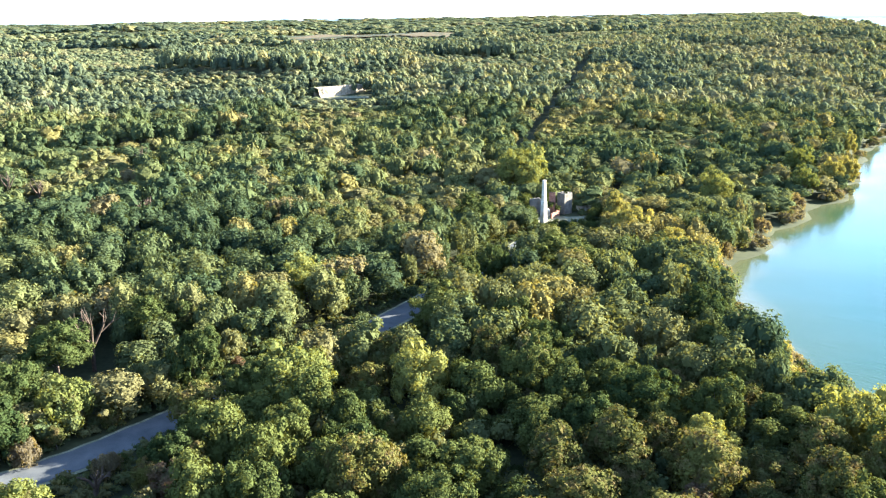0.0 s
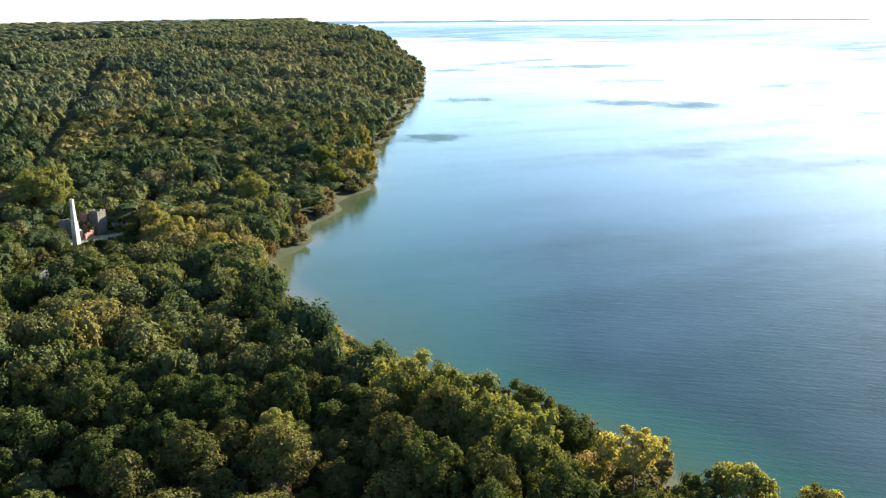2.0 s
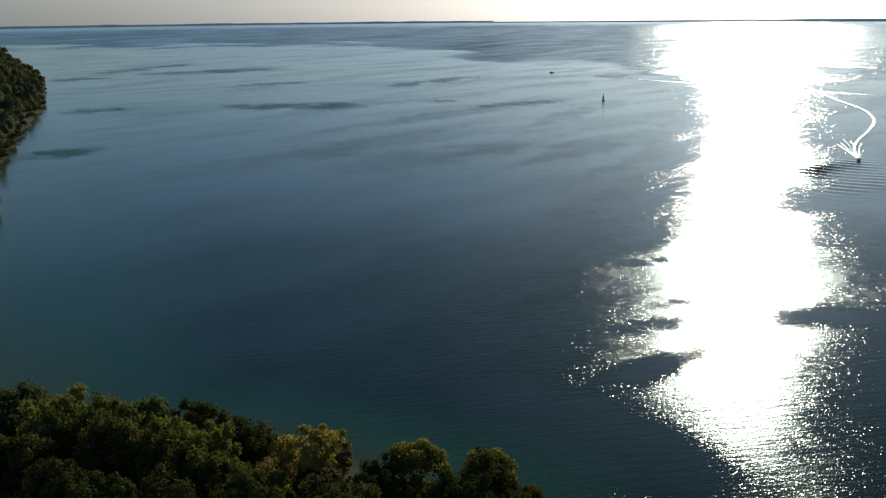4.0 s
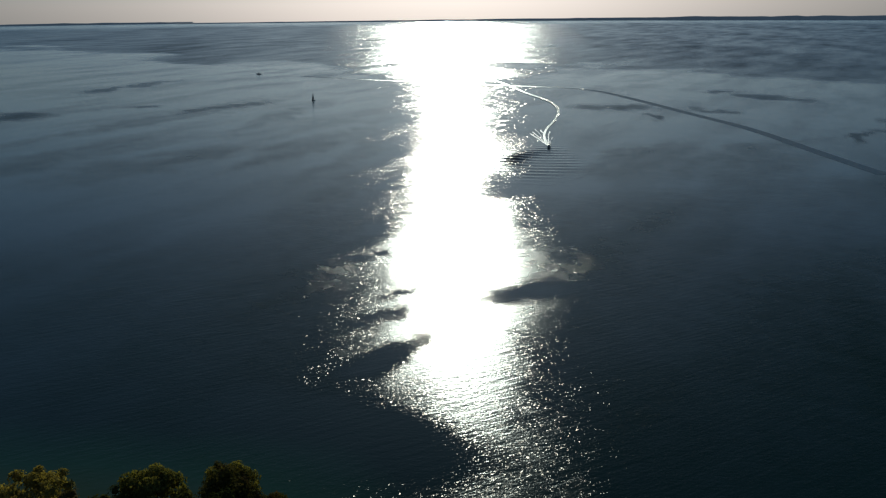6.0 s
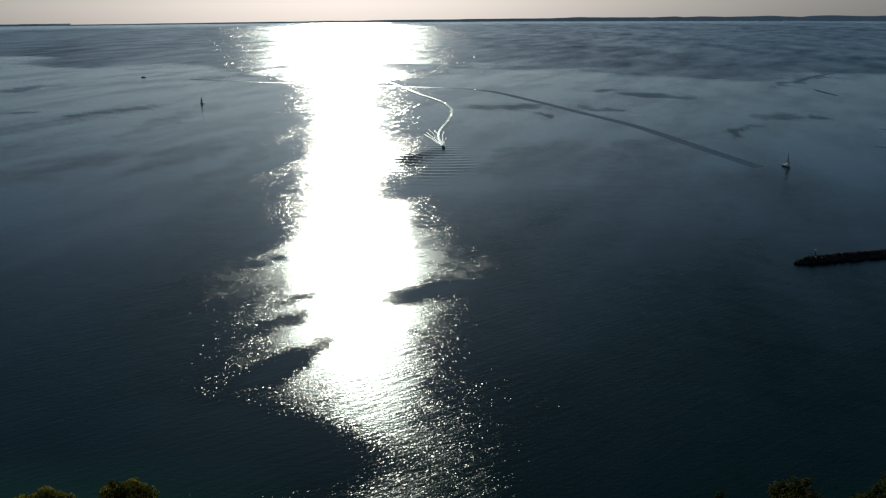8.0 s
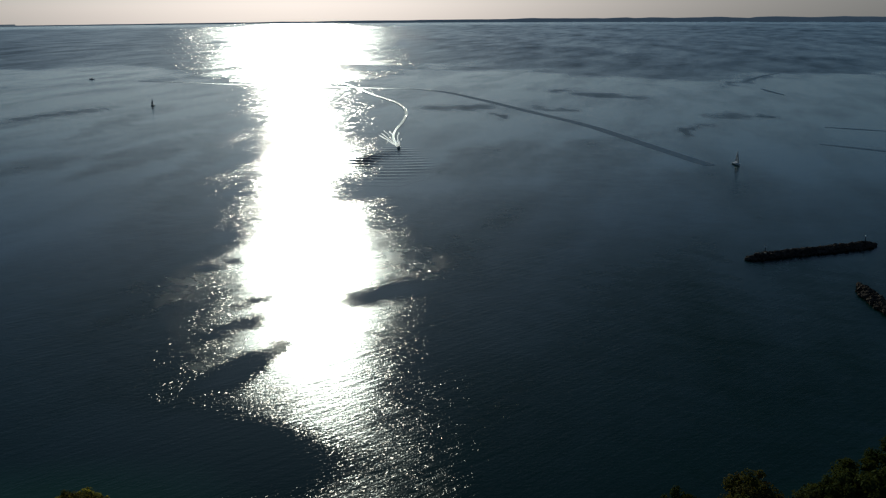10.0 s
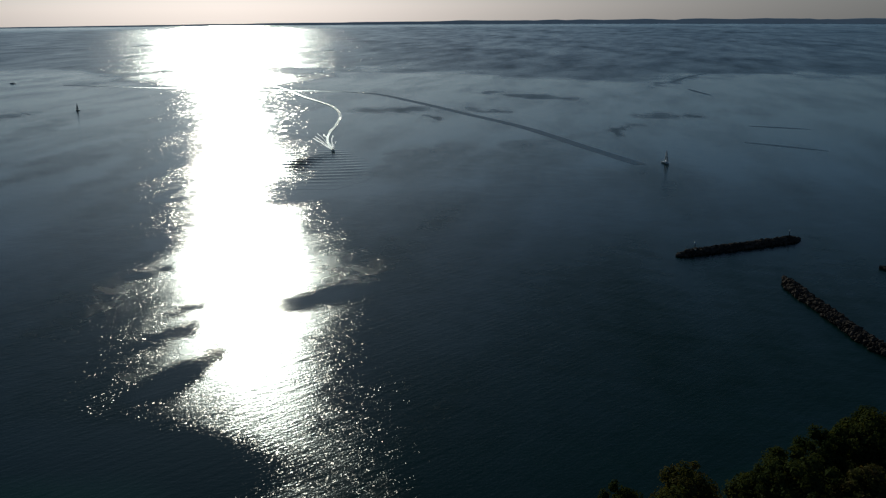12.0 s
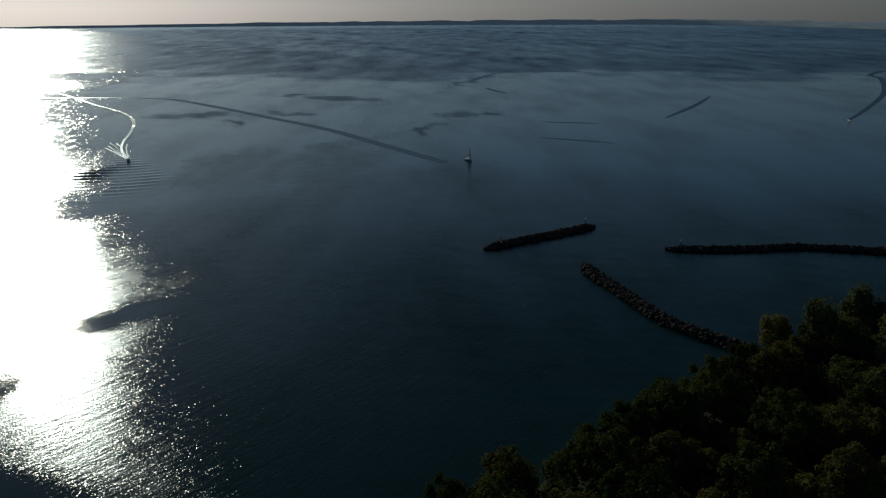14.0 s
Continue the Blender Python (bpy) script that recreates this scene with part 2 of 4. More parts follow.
# darker copy of the concrete: the unlit side of the ruin put into the colour
SHADED_WALL = grainy("shaded_concrete", (0.075, 0.064, 0.052), (0.17, 0.148, 0.12), 0.6, 0.9, 0.2, 0.4, 0.05, 4.0)
# core of the breakwaters, darker than the stones on it
DARK_ROCK = grainy("dark_rubble", (0.012, 0.012, 0.012), (0.04, 0.036, 0.034), 0.9, 1.0, 0.04, 0.5, 0.08, 4.0)
BRICKWORK = grainy("brickwork", (0.16, 0.07, 0.05), (0.30, 0.15, 0.10), 0.8, 0.9, 0.2, 0.4, 0.05, 6.0)


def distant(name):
    """A far wooded shore: a plain backdrop with haze put in as a faint bluish glow."""
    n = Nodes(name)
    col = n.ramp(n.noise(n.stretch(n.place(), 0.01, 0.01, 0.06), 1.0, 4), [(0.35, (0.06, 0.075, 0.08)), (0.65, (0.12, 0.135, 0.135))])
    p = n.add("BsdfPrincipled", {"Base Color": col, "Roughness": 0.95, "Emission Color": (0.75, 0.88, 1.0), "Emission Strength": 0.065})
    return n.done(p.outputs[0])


def sailcloth(name):
    n = Nodes(name)
    col = n.ramp(n.noise(n.place(), 0.8, 3), [(0.3, (0.66, 0.65, 0.62)), (0.7, (0.8, 0.79, 0.76))])
    m = n.add("MixShader", {"Fac": 0.45})
    n.put(m.inputs[1], n.add("BsdfDiffuse", {"Color": col}).outputs[0]), n.put(m.inputs[2], n.add("BsdfTranslucent", {"Color": col}).outputs[0])
    return n.done(m.outputs[0])


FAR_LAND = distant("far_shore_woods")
SAILCLOTH = sailcloth("sailcloth")

# ---------------------------------------------------------------- shape of the land
# the bank, from beyond the cape to the harbour; land lies on its inner side
BANK = np.array([(1900, 4700), (1000, 2400), (700, 1500), (630, 1190), (607, 1085), (442, 794), (295, 572), (236, 483), (181, 381), (142, 338),
                 (104, 285), (91, 265), (83.5, 240), (82, 213), (86, 180), (95, 150), (104, 127), (108, 100), (111, 72), (112, 40), (114, 10),
                 (122, -14), (136, -40), (159, -68), (174, -95), (184, -118), (189, -143), (205, -190), (240, -238), (300, -330), (500, -700), (1500, -2400), (2900, -4700)], float)
CLOSED = np.vstack([BANK, [(-9000, -4700), (-9000, 4700)]])
ROAD = np.array([(-140, 96), (-105, 122), (-76, 143), (-58, 164), (-40, 188), (-17, 222), (-3, 245), (9, 262), (20, 284), (30, 304)], float)


def line_distance(x, y, line):
    """Distance of points to a line of straight pieces."""
    best = np.full(np.shape(x), 1e9)
    for (ax, ay), (bx, by) in zip(line[:-1], line[1:]):
        dx, dy = bx - ax, by - ay
        s = np.clip(((x - ax) * dx + (y - ay) * dy) / (dx * dx + dy * dy), 0, 1)
        best = np.minimum(best, np.hypot(x - ax - s * dx, y - ay - s * dy))
    return best


def inland(x, y):
    """Metres from the bank: positive on land, negative on the lake."""
    x, y = np.asarray(x, float), np.asarray(y, float)
    inside = np.zeros(x.shape, bool)
    for (ax, ay), (bx, by) in zip(CLOSED, np.roll(CLOSED, -1, 0)):
        if ay != by:
            inside ^= ((ay > y) != (by > y)) & (x < (bx - ax) * (y - ay) / (by - ay) + ax)
    d = line_distance(x, y, BANK)
    wob = 2.2 * np.sin(x * 0.11 + y * 0.07) + 1.4 * np.sin(y * 0.23 - x * 0.09)
    return np.where(inside, d, -d) + wob * np.clip(np.hypot(x, y) / 300, 0.3, 1.5)


def smooth(v):
    v = np.clip(v, 0, 1)
    return v * v * (3 - 2 * v)


def height(x, y, d=None):
    """Height of the ground: a low bank, a bluff towards the cape, a plateau inland."""
    x, y = np.asarray(x, float), np.asarray(y, float)
    d = inland(x, y) if d is None else d
    bluff = 29 * smooth((y - 420) / 560) + 16 * smooth((y - 780) / 330) * (1 - 0.75 * smooth((d - 90) / 300))
    bluff = bluff * (1 - 0.6 * smooth((d - 230) / 450))
    far = smooth((np.hypot(x, y) - 380) / 400)
    roll = 3.0 * np.sin(x / 130 + 1.3) * np.sin(y / 170) + 2.0 * np.sin(x / 61 - y / 83) + far * (5.0 * np.sin(y / 95 + x / 210) + 3.5 * np.sin(y / 47 - x / 160 + 2))
    fall = 1 - 0.45 * smooth((np.hypot(x, y) - 1500) / 2200)      # the plateau sinks again far inland
    z = np.clip(d * 0.16, 0, 1.6) + (bluff * smooth(d / 70) + 13 * smooth((d - 60) / 700) + roll * smooth((d - 120) / 400)) * fall + 6 * (1 - smooth(np.hypot((x + 150) / 300, (y - 1560) / 330) - 0.4))
    return np.where(d > 0, z, np.clip(d * 0.12, -4, 0))


# ---------------------------------------------------------------- mesh helpers
def mesh_of(name, v, f, mat, smooth_faces=False, attr=None):
    """A mesh from arrays of vertices and triangles, with numbers per vertex if given."""
    me = bpy.data.meshes.new(name)
    v, f = np.asarray(v, np.float32), np.asarray(f, np.int32)
    k = f.shape[1]
    me.vertices.add(len(v)), me.loops.add(f.size), me.polygons.add(len(f))
    me.vertices.foreach_set("co", v.ravel())
    me.loops.foreach_set("vertex_index", f.ravel())
    me.polygons.foreach_set("loop_start", np.arange(0, f.size, k, dtype=np.int32))
    me.polygons.foreach_set("use_smooth", np.full(len(f), smooth_faces))
    for key, values in (attr or {}).items():
        me.attributes.new(key, "FLOAT", "POINT").data.foreach_set("value", np.asarray(values, np.float32))
    me.update(calc_edges=True)
    me.materials.append(mat)
    return me


def part(name, bm, material, parent, label=""):
    """Links a bmesh, or a ready mesh, as one object under a thing or a part."""
    if isinstance(bm, bmesh.types.BMesh):
        me = bpy.data.meshes.new(name)
        bm.to_mesh(me), bm.free()
        me.materials.append(material)
    else:
        me = bm
    ob = new(name, me)
    ob.parent = parent
    return tagged(ob, label)


def box(bm, cx, cy, cz, sx, sy, sz, turn=0.0, bevel=0.0):
    """A box with its centre and full sizes, turned about z, into a bmesh."""
    made = bmesh.ops.create_cube(bm, size=1, matrix=pose(cx, cy, cz, 0, 0, turn) @ Matrix.Diagonal((sx, sy, sz, 1)))
    if bevel:
        bmesh.ops.bevel(bm, geom=list({e for p in made["verts"] for e in p.link_edges}), offset=bevel, segments=2, affect="EDGES")
    return made["verts"]


def tube(bm, a, b, ra, rb, sides=8):
    """A tapered tube from a to b into a bmesh."""
    a, b = Vector(a), Vector(b)
    turn = (b - a).to_track_quat("Z", "Y").to_matrix()
    rings = [[bm.verts.new(p + turn @ Vector((r * math.cos(2 * math.pi * i / sides), r * math.sin(2 * math.pi * i / sides), 0))) for i in range(sides)] for p, r in ((a, ra), (b, rb))]
    for i in range(sides):
        bm.faces.new((rings[0][i], rings[0][(i + 1) % sides], rings[1][(i + 1) % sides], rings[1][i]))
    bm.faces.new(rings[1]), bm.faces.new(rings[0][::-1])


def ico(level):
    bm = bmesh.new()
    bmesh.ops.create_icosphere(bm, subdivisions=level, radius=1)
    v = np.array([p.co for p in bm.verts])
    f = np.array([[p.index for p in q.verts] for q in bm.faces])
    bm.free()
    return v, f


ICO1, ICO2 = ico(1), ico(2)


def polar(r0, r1, n_r, n_a):
    """A round grid about the origin, finer towards the middle and on the lake's side: vertices' x and y, and faces."""
    r = np.geomspace(r0, r1, n_r)
    a = np.radians(np.r_[np.linspace(0, 140, n_a * 3 // 4, endpoint=False), np.linspace(140, 360, n_a - n_a * 3 // 4, endpoint=False)])
    x, y = np.outer(r, np.sin(a)).ravel(), np.outer(r, np.cos(a)).ravel()
    i, j = np.meshgrid(np.arange(n_r - 1), np.arange(n_a), indexing="ij")
    k = (j + 1) % n_a
    f = np.stack([i * n_a + j, (i + 1) * n_a + j, (i + 1) * n_a + k, i * n_a + k], -1).reshape(-1, 4)
    return np.r_[x, 0], np.r_[y, 0], f, n_a


def round_sheet(name, mat, zf, r0, r1, n_r, n_a, attr=None):
    x, y, f, n_a = polar(r0, r1, n_r, n_a)
    d = inland(x, y)
    hub = len(x) - 1
    f = f[:, ::-1]
    ring = np.arange(n_a)
    fan = np.stack([np.full(n_a, hub), (ring + 1) % n_a, ring, ring], -1)[:, :3]
    tri = np.vstack([f[:, :3], f[:, [0, 2, 3]], fan])
    v = np.stack([x, y, zf(x, y, d)], -1)
    return new(name, mesh_of(name, v, tri, mat, True, {k: g(x, y, d) for k, g in (attr or {}).items()}))


# ---------------------------------------------------------------- ground, lake, far shore
# calm streaks in the near ripples: middle, half length, half width, direction
SLICKS = [(237, 87, 11, 4.6, -26), (214, 84, 13, 3.6, -22), (193, 74, 15, 3.2, -15), (182, 75, 10, 4.0, -6), (243, 54, 18, 8.5, -49), (405, 87, 30, 22, -60), (147, 68, 30, 13, -95),
          (404, 155, 33, 5.5, -2), (310, 127, 14, 4.6, -25), (613, 255, 65, 10, -4), (273, 110, 8, 3.2, -33)]
# darker ruffled cat's-paws further out
PAWS = [(847, -57, 36, 13, -115), (704, -131, 18, 17, -117), (698, -160, 9, 11, -58), (740, -1, 11, 9, -96), (686, 45, 24, 5, -156), (747, 81, 32, 16, -90), (900, 1, 18, 10, -56), 
        (617, -93, 34, 5, -24), (1052, -223, 110, 9, -27), (1072, -589, 28, 26, -136), (1168, -351, 40, 30, -83), (861, -41, 30, 12, -126),
        (551, 569, 58, 22, -59), (434, 692, 30, 14, -16), (292, 499, 20, 10, -12), (804, 993, 95, 30, -23), (802, 1135, 101, 18, 18), (676, 410, 50, 12, -20), (628, 1035, 32, 24, -19),
        (696, 767, 50, 15, -19), (822, 621, 78, 12, -3), (641, 489, 24, 8, -35)]
# broad faint darkenings of the calm
VEILS = [(510, 34, 60, 20, -24), (457, -6, 60, 34, -136), (430, -60, 70, 40, -60), (560, -40, 60, 16, -30), (520, 250, 120, 14, 2), (470, 200, 90, 10, 4), (620, 330, 110, 12, 3), (560, 420, 120, 16, -12), (424, 367, 110, 26, -14), (403, 302, 80, 24, -11), (470, 10, 75, 42, -50), (350, 150, 60, 30, -10)]


def ellipse(x, y, cx, cy, length, width, turn):
    c, s = math.cos(radians(turn)), math.sin(radians(turn))
    u, w = (x - cx) * c + (y - cy) * s, -(x - cx) * s + (y - cy) * c
    return 1 - smooth(np.hypot(u / length, w / width) - 0.5)


def ruffle(x, y, d):
    """How much the lake is ruffled, fitted to the camera's view: ripples near the bank, a calm belt, a windy belt far
    out.
    """
    near = np.hypot(x, y) < 3000
    sway = np.zeros((len(x), 2))
    sway[near] = [[noise.noise((a * 0.028, b * 0.028, k)) + 0.5 * noise.noise((a * 0.09, b * 0.09, k + 4)) for k in (1.0, 9.0)] for a, b in zip(x[near], y[near])]
    drift = np.zeros(len(x))
    drift[near] = [noise.noise((a * 0.0035, b * 0.0035, 2.0)) + 0.6 * noise.noise((a * 0.011, b * 0.011, 5.0)) for a, b in zip(x[near], y[near])]
    r, az = np.hypot(x, y), np.degrees(np.arctan2(x, y))
    bent = np.clip(r / 28, 4, 18)
    ex, ey = x + bent * sway[:, 0], y + bent * sway[:, 1]
    wave = np.sin(np.radians(az) * 11) + 0.7 * np.sin(np.radians(az) * 29 + 1) + 0.4 * np.sin(np.radians(az) * 61 + r / 90)
    rim = np.interp(az, [20, 35, 48, 58, 75, 97, 121, 140], [2500, 2300, 2100, 1380, 1160, 1090, 1200, 1200])
    # near ripples are strongest on the sun's bearing, to shape its path in view
    f = np.interp(az, [50, 68, 72, 76, 80, 86, 95, 110], [0.24, 0.31, 0.36, 0.46, 0.34, 0.29, 0.40, 0.48]) * (1 - smooth((r - np.interp(az, [45, 66, 92], [170, 200, 300]) - 20 * wave - 110 * drift) / 230)) + 0.05
    f = np.maximum(f, 0.52 * smooth((r / rim - 0.93 - 0.02 * wave - 0.22 * drift - 0.05 * sway[:, 0]) / 0.16) * (1 - 0.7 * smooth((r - 3700) / 700)))
    if d is not None:
        f = f - 0.06 * smooth((y - 70) / 110) * (1 - smooth((-d - 6) / 90))      # the cove lies in the lee
    for p in VEILS:
        f = np.maximum(f, 0.24 * ellipse(ex, ey, *p))
    for p in PAWS:
        f = np.maximum(f, 0.55 * ellipse(ex, ey, *p))
    for p in SLICKS:
        f = f * (1 - ellipse(ex, ey, *p))
    return f


tagged(round_sheet("ground", SOIL, lambda x, y, d: height(x, y, d), 6, 4950, 190, 300), "dark leaf-strewn forest ground with dry grass", "ground", kind="structure")
# by the harbour depth is raised only to paint the water as dark as it looks
tagged(round_sheet("water", WATER, lambda x, y, d: np.zeros(len(x)), 95, 4950, 220, 560, {"depth": lambda x, y, d: np.clip(-d / (34 + 61 * smooth((y - 150) / 70)) + 0.8 * (1 - smooth((y - 10) / 70)), 0, 1), "ruffle": ruffle, "offshore": lambda x, y, d: np.clip((-d - 110) / 450, 0, 1)}),
       "calm blue lake with wind ripples and green shallows", "lake", kind="structure")


def far_shore(name, a0, a1, dist, rise, label):
    """A long low wooded ridge across the lake, between two directions."""
    n = 160
    v, f = [], []
    for i in range(n):
        s = i / (n - 1)
        a, r = radians(a0 + (a1 - a0) * s), dist(s)
        top = rise(s) * (0.85 + 0.3 * noise.noise((s * 40, r * 0.01, 3.0)) + 0.12 * noise.noise((s * 170, 0.0, 5.0)))
        for k, zz in ((0, -1.0), (6, top * 0.75), (30, top), (120, top * 0.9), (160, -1.0)):
            v.append(((r + k) * math.sin(a), (r + k) * math.cos(a), zz))
        if i:
            b = (i - 1) * 5
            f += [(b + j, b + j + 1, b + 6 + j, b + 5 + j) for j in range(4)]
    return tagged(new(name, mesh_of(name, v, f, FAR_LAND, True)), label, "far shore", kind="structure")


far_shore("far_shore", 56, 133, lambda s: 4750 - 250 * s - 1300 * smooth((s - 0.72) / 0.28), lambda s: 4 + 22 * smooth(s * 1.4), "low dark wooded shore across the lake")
# added strip: lifts the lake's edge to where the camera sees the horizon
far_shore("far_shore_north", 6, 57, lambda s: 4860, lambda s: 13 - 4 * s, "thin pale hazy strip added along the lake's horizon")
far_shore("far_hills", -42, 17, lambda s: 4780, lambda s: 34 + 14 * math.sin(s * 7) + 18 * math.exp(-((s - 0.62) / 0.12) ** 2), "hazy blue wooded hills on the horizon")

# ---------------------------------------------------------------- trees
def crown_arrays(rs, radius, tall, low, puffs, cards, size, core, solid=0.74, loose=0.46):
    """A crown: lobes spread over an uneven dome, each with leaf clumps that lie along a rough core."""
    mid = np.array([0, 0, low + (tall - low) * 0.5])
    half = np.array([radius, radius, (tall - low) * 0.5])
    i = np.arange(puffs) + 0.5
    rise, turn = 1 - 1.6 * i / puffs, i * 2.39996 + rs.uniform(0, 6)
    flat = np.sqrt(np.clip(1 - rise * rise, 0, 1))
    u = np.stack([flat * np.cos(turn), flat * np.sin(turn), rise], -1) + rs.normal(size=(puffs, 3)) * 0.2
    u /= np.linalg.norm(u, axis=1)[:, None]
    pr = np.minimum(0.62, 1.6 / math.sqrt(puffs) * rs.uniform(0.5, 1.5, puffs))
    c = u * (1 - pr * 0.7)[:, None] * rs.uniform(0.6, 1.2, (puffs, 1))
    c = c * rs.uniform(0.75, 1.2, 3) + np.outer(c[:, 2], rs.uniform(-0.25, 0.25, 3) * [1, 1, 0])      # no crown is quite round
    c, u = np.vstack([c, [(0, 0, 0.0)]]), np.vstack([u, [(0, 0, 1.0)]])
    pr = np.r_[pr, 0.6]
    if not core:      # an open crown: loose sprays with sky between them
        c, u, pr = c[:-1], u[:-1], pr[:-1] * 0.72
    vs, fs, count = [], [], 0
    for p, r in zip(c, pr):
        v, f = ICO2 if core == 2 else ICO1
        f = f[v[f][:, :, 2].mean(1) > -0.4]
        k = solid * r * (1 + 0.14 * rs.normal(size=(len(v), 1)))
        vs.append((p + v * k) * half + mid), fs.append(f + count)
        count += len(v)
    core_v, core_f = np.vstack(vs), np.vstack(fs)
    pick = rs.choice(len(c), cards * 3, p=pr ** 2 / (pr ** 2).sum())
    w = rs.normal(size=(cards * 3, 3)) * 0.8 + 0.75 * u[pick] + np.array([0, 0, 0.2])
    w /= np.linalg.norm(w, axis=1)[:, None]
    at = c[pick] + w * (pr[pick] * rs.uniform(0.74, 1.26, cards * 3))[:, None]
    near = np.linalg.norm(at[:, None, :] - c[None], axis=2) - pr[None] * 0.76
    near[np.arange(len(at)), pick] = 1
    keep = near.min(1) > 0
    at, w, out = at[keep][:cards], w[keep][:cards], u[pick][keep][:cards]
    m = len(at)
    nrm = 0.7 * w + 0.35 * out + rs.normal(size=(m, 3)) * loose
    nrm /= np.linalg.norm(nrm, axis=1)[:, None]
    t1 = np.cross(nrm, rs.normal(size=(m, 3)))
    t1 /= np.linalg.norm(t1, axis=1)[:, None]
    t2 = np.cross(nrm, t1)
    at = at * half + mid
    sz = size * rs.uniform(0.5, 1.5, (m, 1))
    q = np.stack([at + t1 * sz * 1.1, at + t2 * sz * rs.uniform(0.6, 1.0, (m, 1)) - t1 * sz * rs.uniform(0.1, 0.7, (m, 1)) + nrm * sz * 0.2,
                  at - t2 * sz * rs.uniform(0.6, 1.0, (m, 1)) - t1 * sz * rs.uniform(0.1, 0.7, (m, 1))], 1).reshape(-1, 3)
    b = np.arange(m)[:, None] * 3 + len(core_v)
    tri = np.vstack([core_f, b + [0, 1, 2]])
    v = np.vstack([core_v, q])
    v[:, :2] *= radius * 1.04 / np.percentile(np.hypot(v[:, 0], v[:, 1]), 97)      # the crown keeps to its height and spread
    v[:, 2] = mid[2] + (v[:, 2] - mid[2]) * (tall - mid[2]) / (np.percentile(v[:, 2], 99) - mid[2])
    return v, tri


def trunk_mesh(rs, tall, low, radius, girth, limbs=6):
    bm = bmesh.new()
    bend = Vector((rs.uniform(-0.4, 0.4), rs.uniform(-0.4, 0.4), 0))
    fork = Vector((0, 0, low + (tall - low) * 0.25)) + bend
    tube(bm, (0, 0, -0.6), (0, 0, 0.5), girth * 1.5, girth, 9)
    tube(bm, (0, 0, 0.5), fork, girth, girth * 0.7, 9)
    tube(bm, fork, (bend.x * 2, bend.y * 2, tall * 0.82), girth * 0.7, girth * 0.15, 7)
    for i in range(limbs):
        a = 2 * math.pi * (i + rs.uniform(0, 0.8)) / limbs
        start = Vector((0, 0, 0)).lerp(fork, 0.75) + Vector((0, 0, i * 0.25 * (tall - low) / limbs))
        end = Vector((math.cos(a) * radius * 0.7, math.sin(a) * radius * 0.7, low + (tall - low) * rs.uniform(0.35, 0.75)))
        tube(bm, start, end, girth * 0.4, girth * 0.1, 6)
    return bm


RS = np.random.RandomState(11)
FORMS = [(4.6, 11.5, 1.0), (3.8, 12.5, 1.1), (5.2, 11.0, 0.8), (3.2, 9.5, 0.8), (3.3, 5.8, -0.4), (4.2, 13.5, 1.2), (7.2, 15.0, 0.8), (5.6, 15.0, 0.9), (5.4, 12.5, 5.0)]      # radius, height, lowest leaves
SPECIES = {
    "broadleaf_tree": ("green", (0, 1, 2, 3, 5), "dense dark green broadleaf tree in the lakeside wood", "tree"),
    "oak_tree": ("olive", (0, 2, 3), "olive green broadleaf tree beginning to turn brown", "tree"),
    "poplar_tree": ("yellow", (1, 3, 0), "yellow-green broadleaf tree in early autumn leaf", "tree"),
    "maple_tree": ("gold", (3, 4), "broadleaf tree with bright golden autumn leaves", "tree"),
    "sumac_tree": ("rust", (3, 4), "small tree with dull reddish brown autumn leaves", "tree"),
    "willow_bush": ("grey", (4,), "low rounded grey-green bush beside the water", "bush"),
    "shrub": ("green", (4,), "low leafy green shrub under the trees", "bush"),
}
PROTOS, PROTO_SIZE = {}, {}


def tree(kind, x, y, scale=1.0, form=None, z=None, most=15.5):
    """Plants one tree; its kind and form are built once and then copied."""
    leaf, forms, label, category = SPECIES[kind]
    form = forms[RS.randint(len(forms))] if form is None else form
    z = float(height(x, y)) if z is None else z
    tall = min(most, FORMS[form][1] * scale)
    if scale > 1.3 and form not in (4, 8):      # large trees have a build of their own
        grown = 6 if FORMS[form][0] * scale > 6.3 else 7
        form, scale = grown, FORMS[form][0] * scale / FORMS[grown][0]
    squash = tall / (FORMS[form][1] * scale)      # none is taller than about 15 m
    m = pose(x, y, z - 0.1, 0, 0, RS.uniform(0, 360)) @ Matrix.Diagonal((scale, scale, scale * squash, 1))
    if (kind, form) in PROTOS:
        return copy_thing(PROTOS[kind, form], m @ PROTO_SIZE[kind, form])
    radius, tall, low = FORMS[form]
    rs = np.random.RandomState(100 + form * 7 + len(kind))
    top = tagged(new(kind), label, category, "trees of the lakeside wood" if category == "tree" else "bushes by the lake")
    small, large, airy = form == 4, form in (6, 7), form == 8
    v, f = crown_arrays(rs, radius, tall, low, 14 if small else 22 if airy else 70 if large else 36, 2300 if small else 7000 if large else 3600, 0.21 if small else 0.25 if large else 0.23, 0 if airy else 1)
    part("crown", mesh_of("crown", v, f, LEAF[leaf]), None, top)
    part("trunk", trunk_mesh(rs, tall, low, radius, 0.1 if small else 0.3 if large else 0.2, 4 if small else 6), BARK, top)
    PROTOS[kind, form] = top
    top.matrix_basis = m
    PROTO_SIZE[kind, form] = Matrix.Diagonal((1 / scale, 1 / scale, 1 / (scale * squash), 1))
    return top


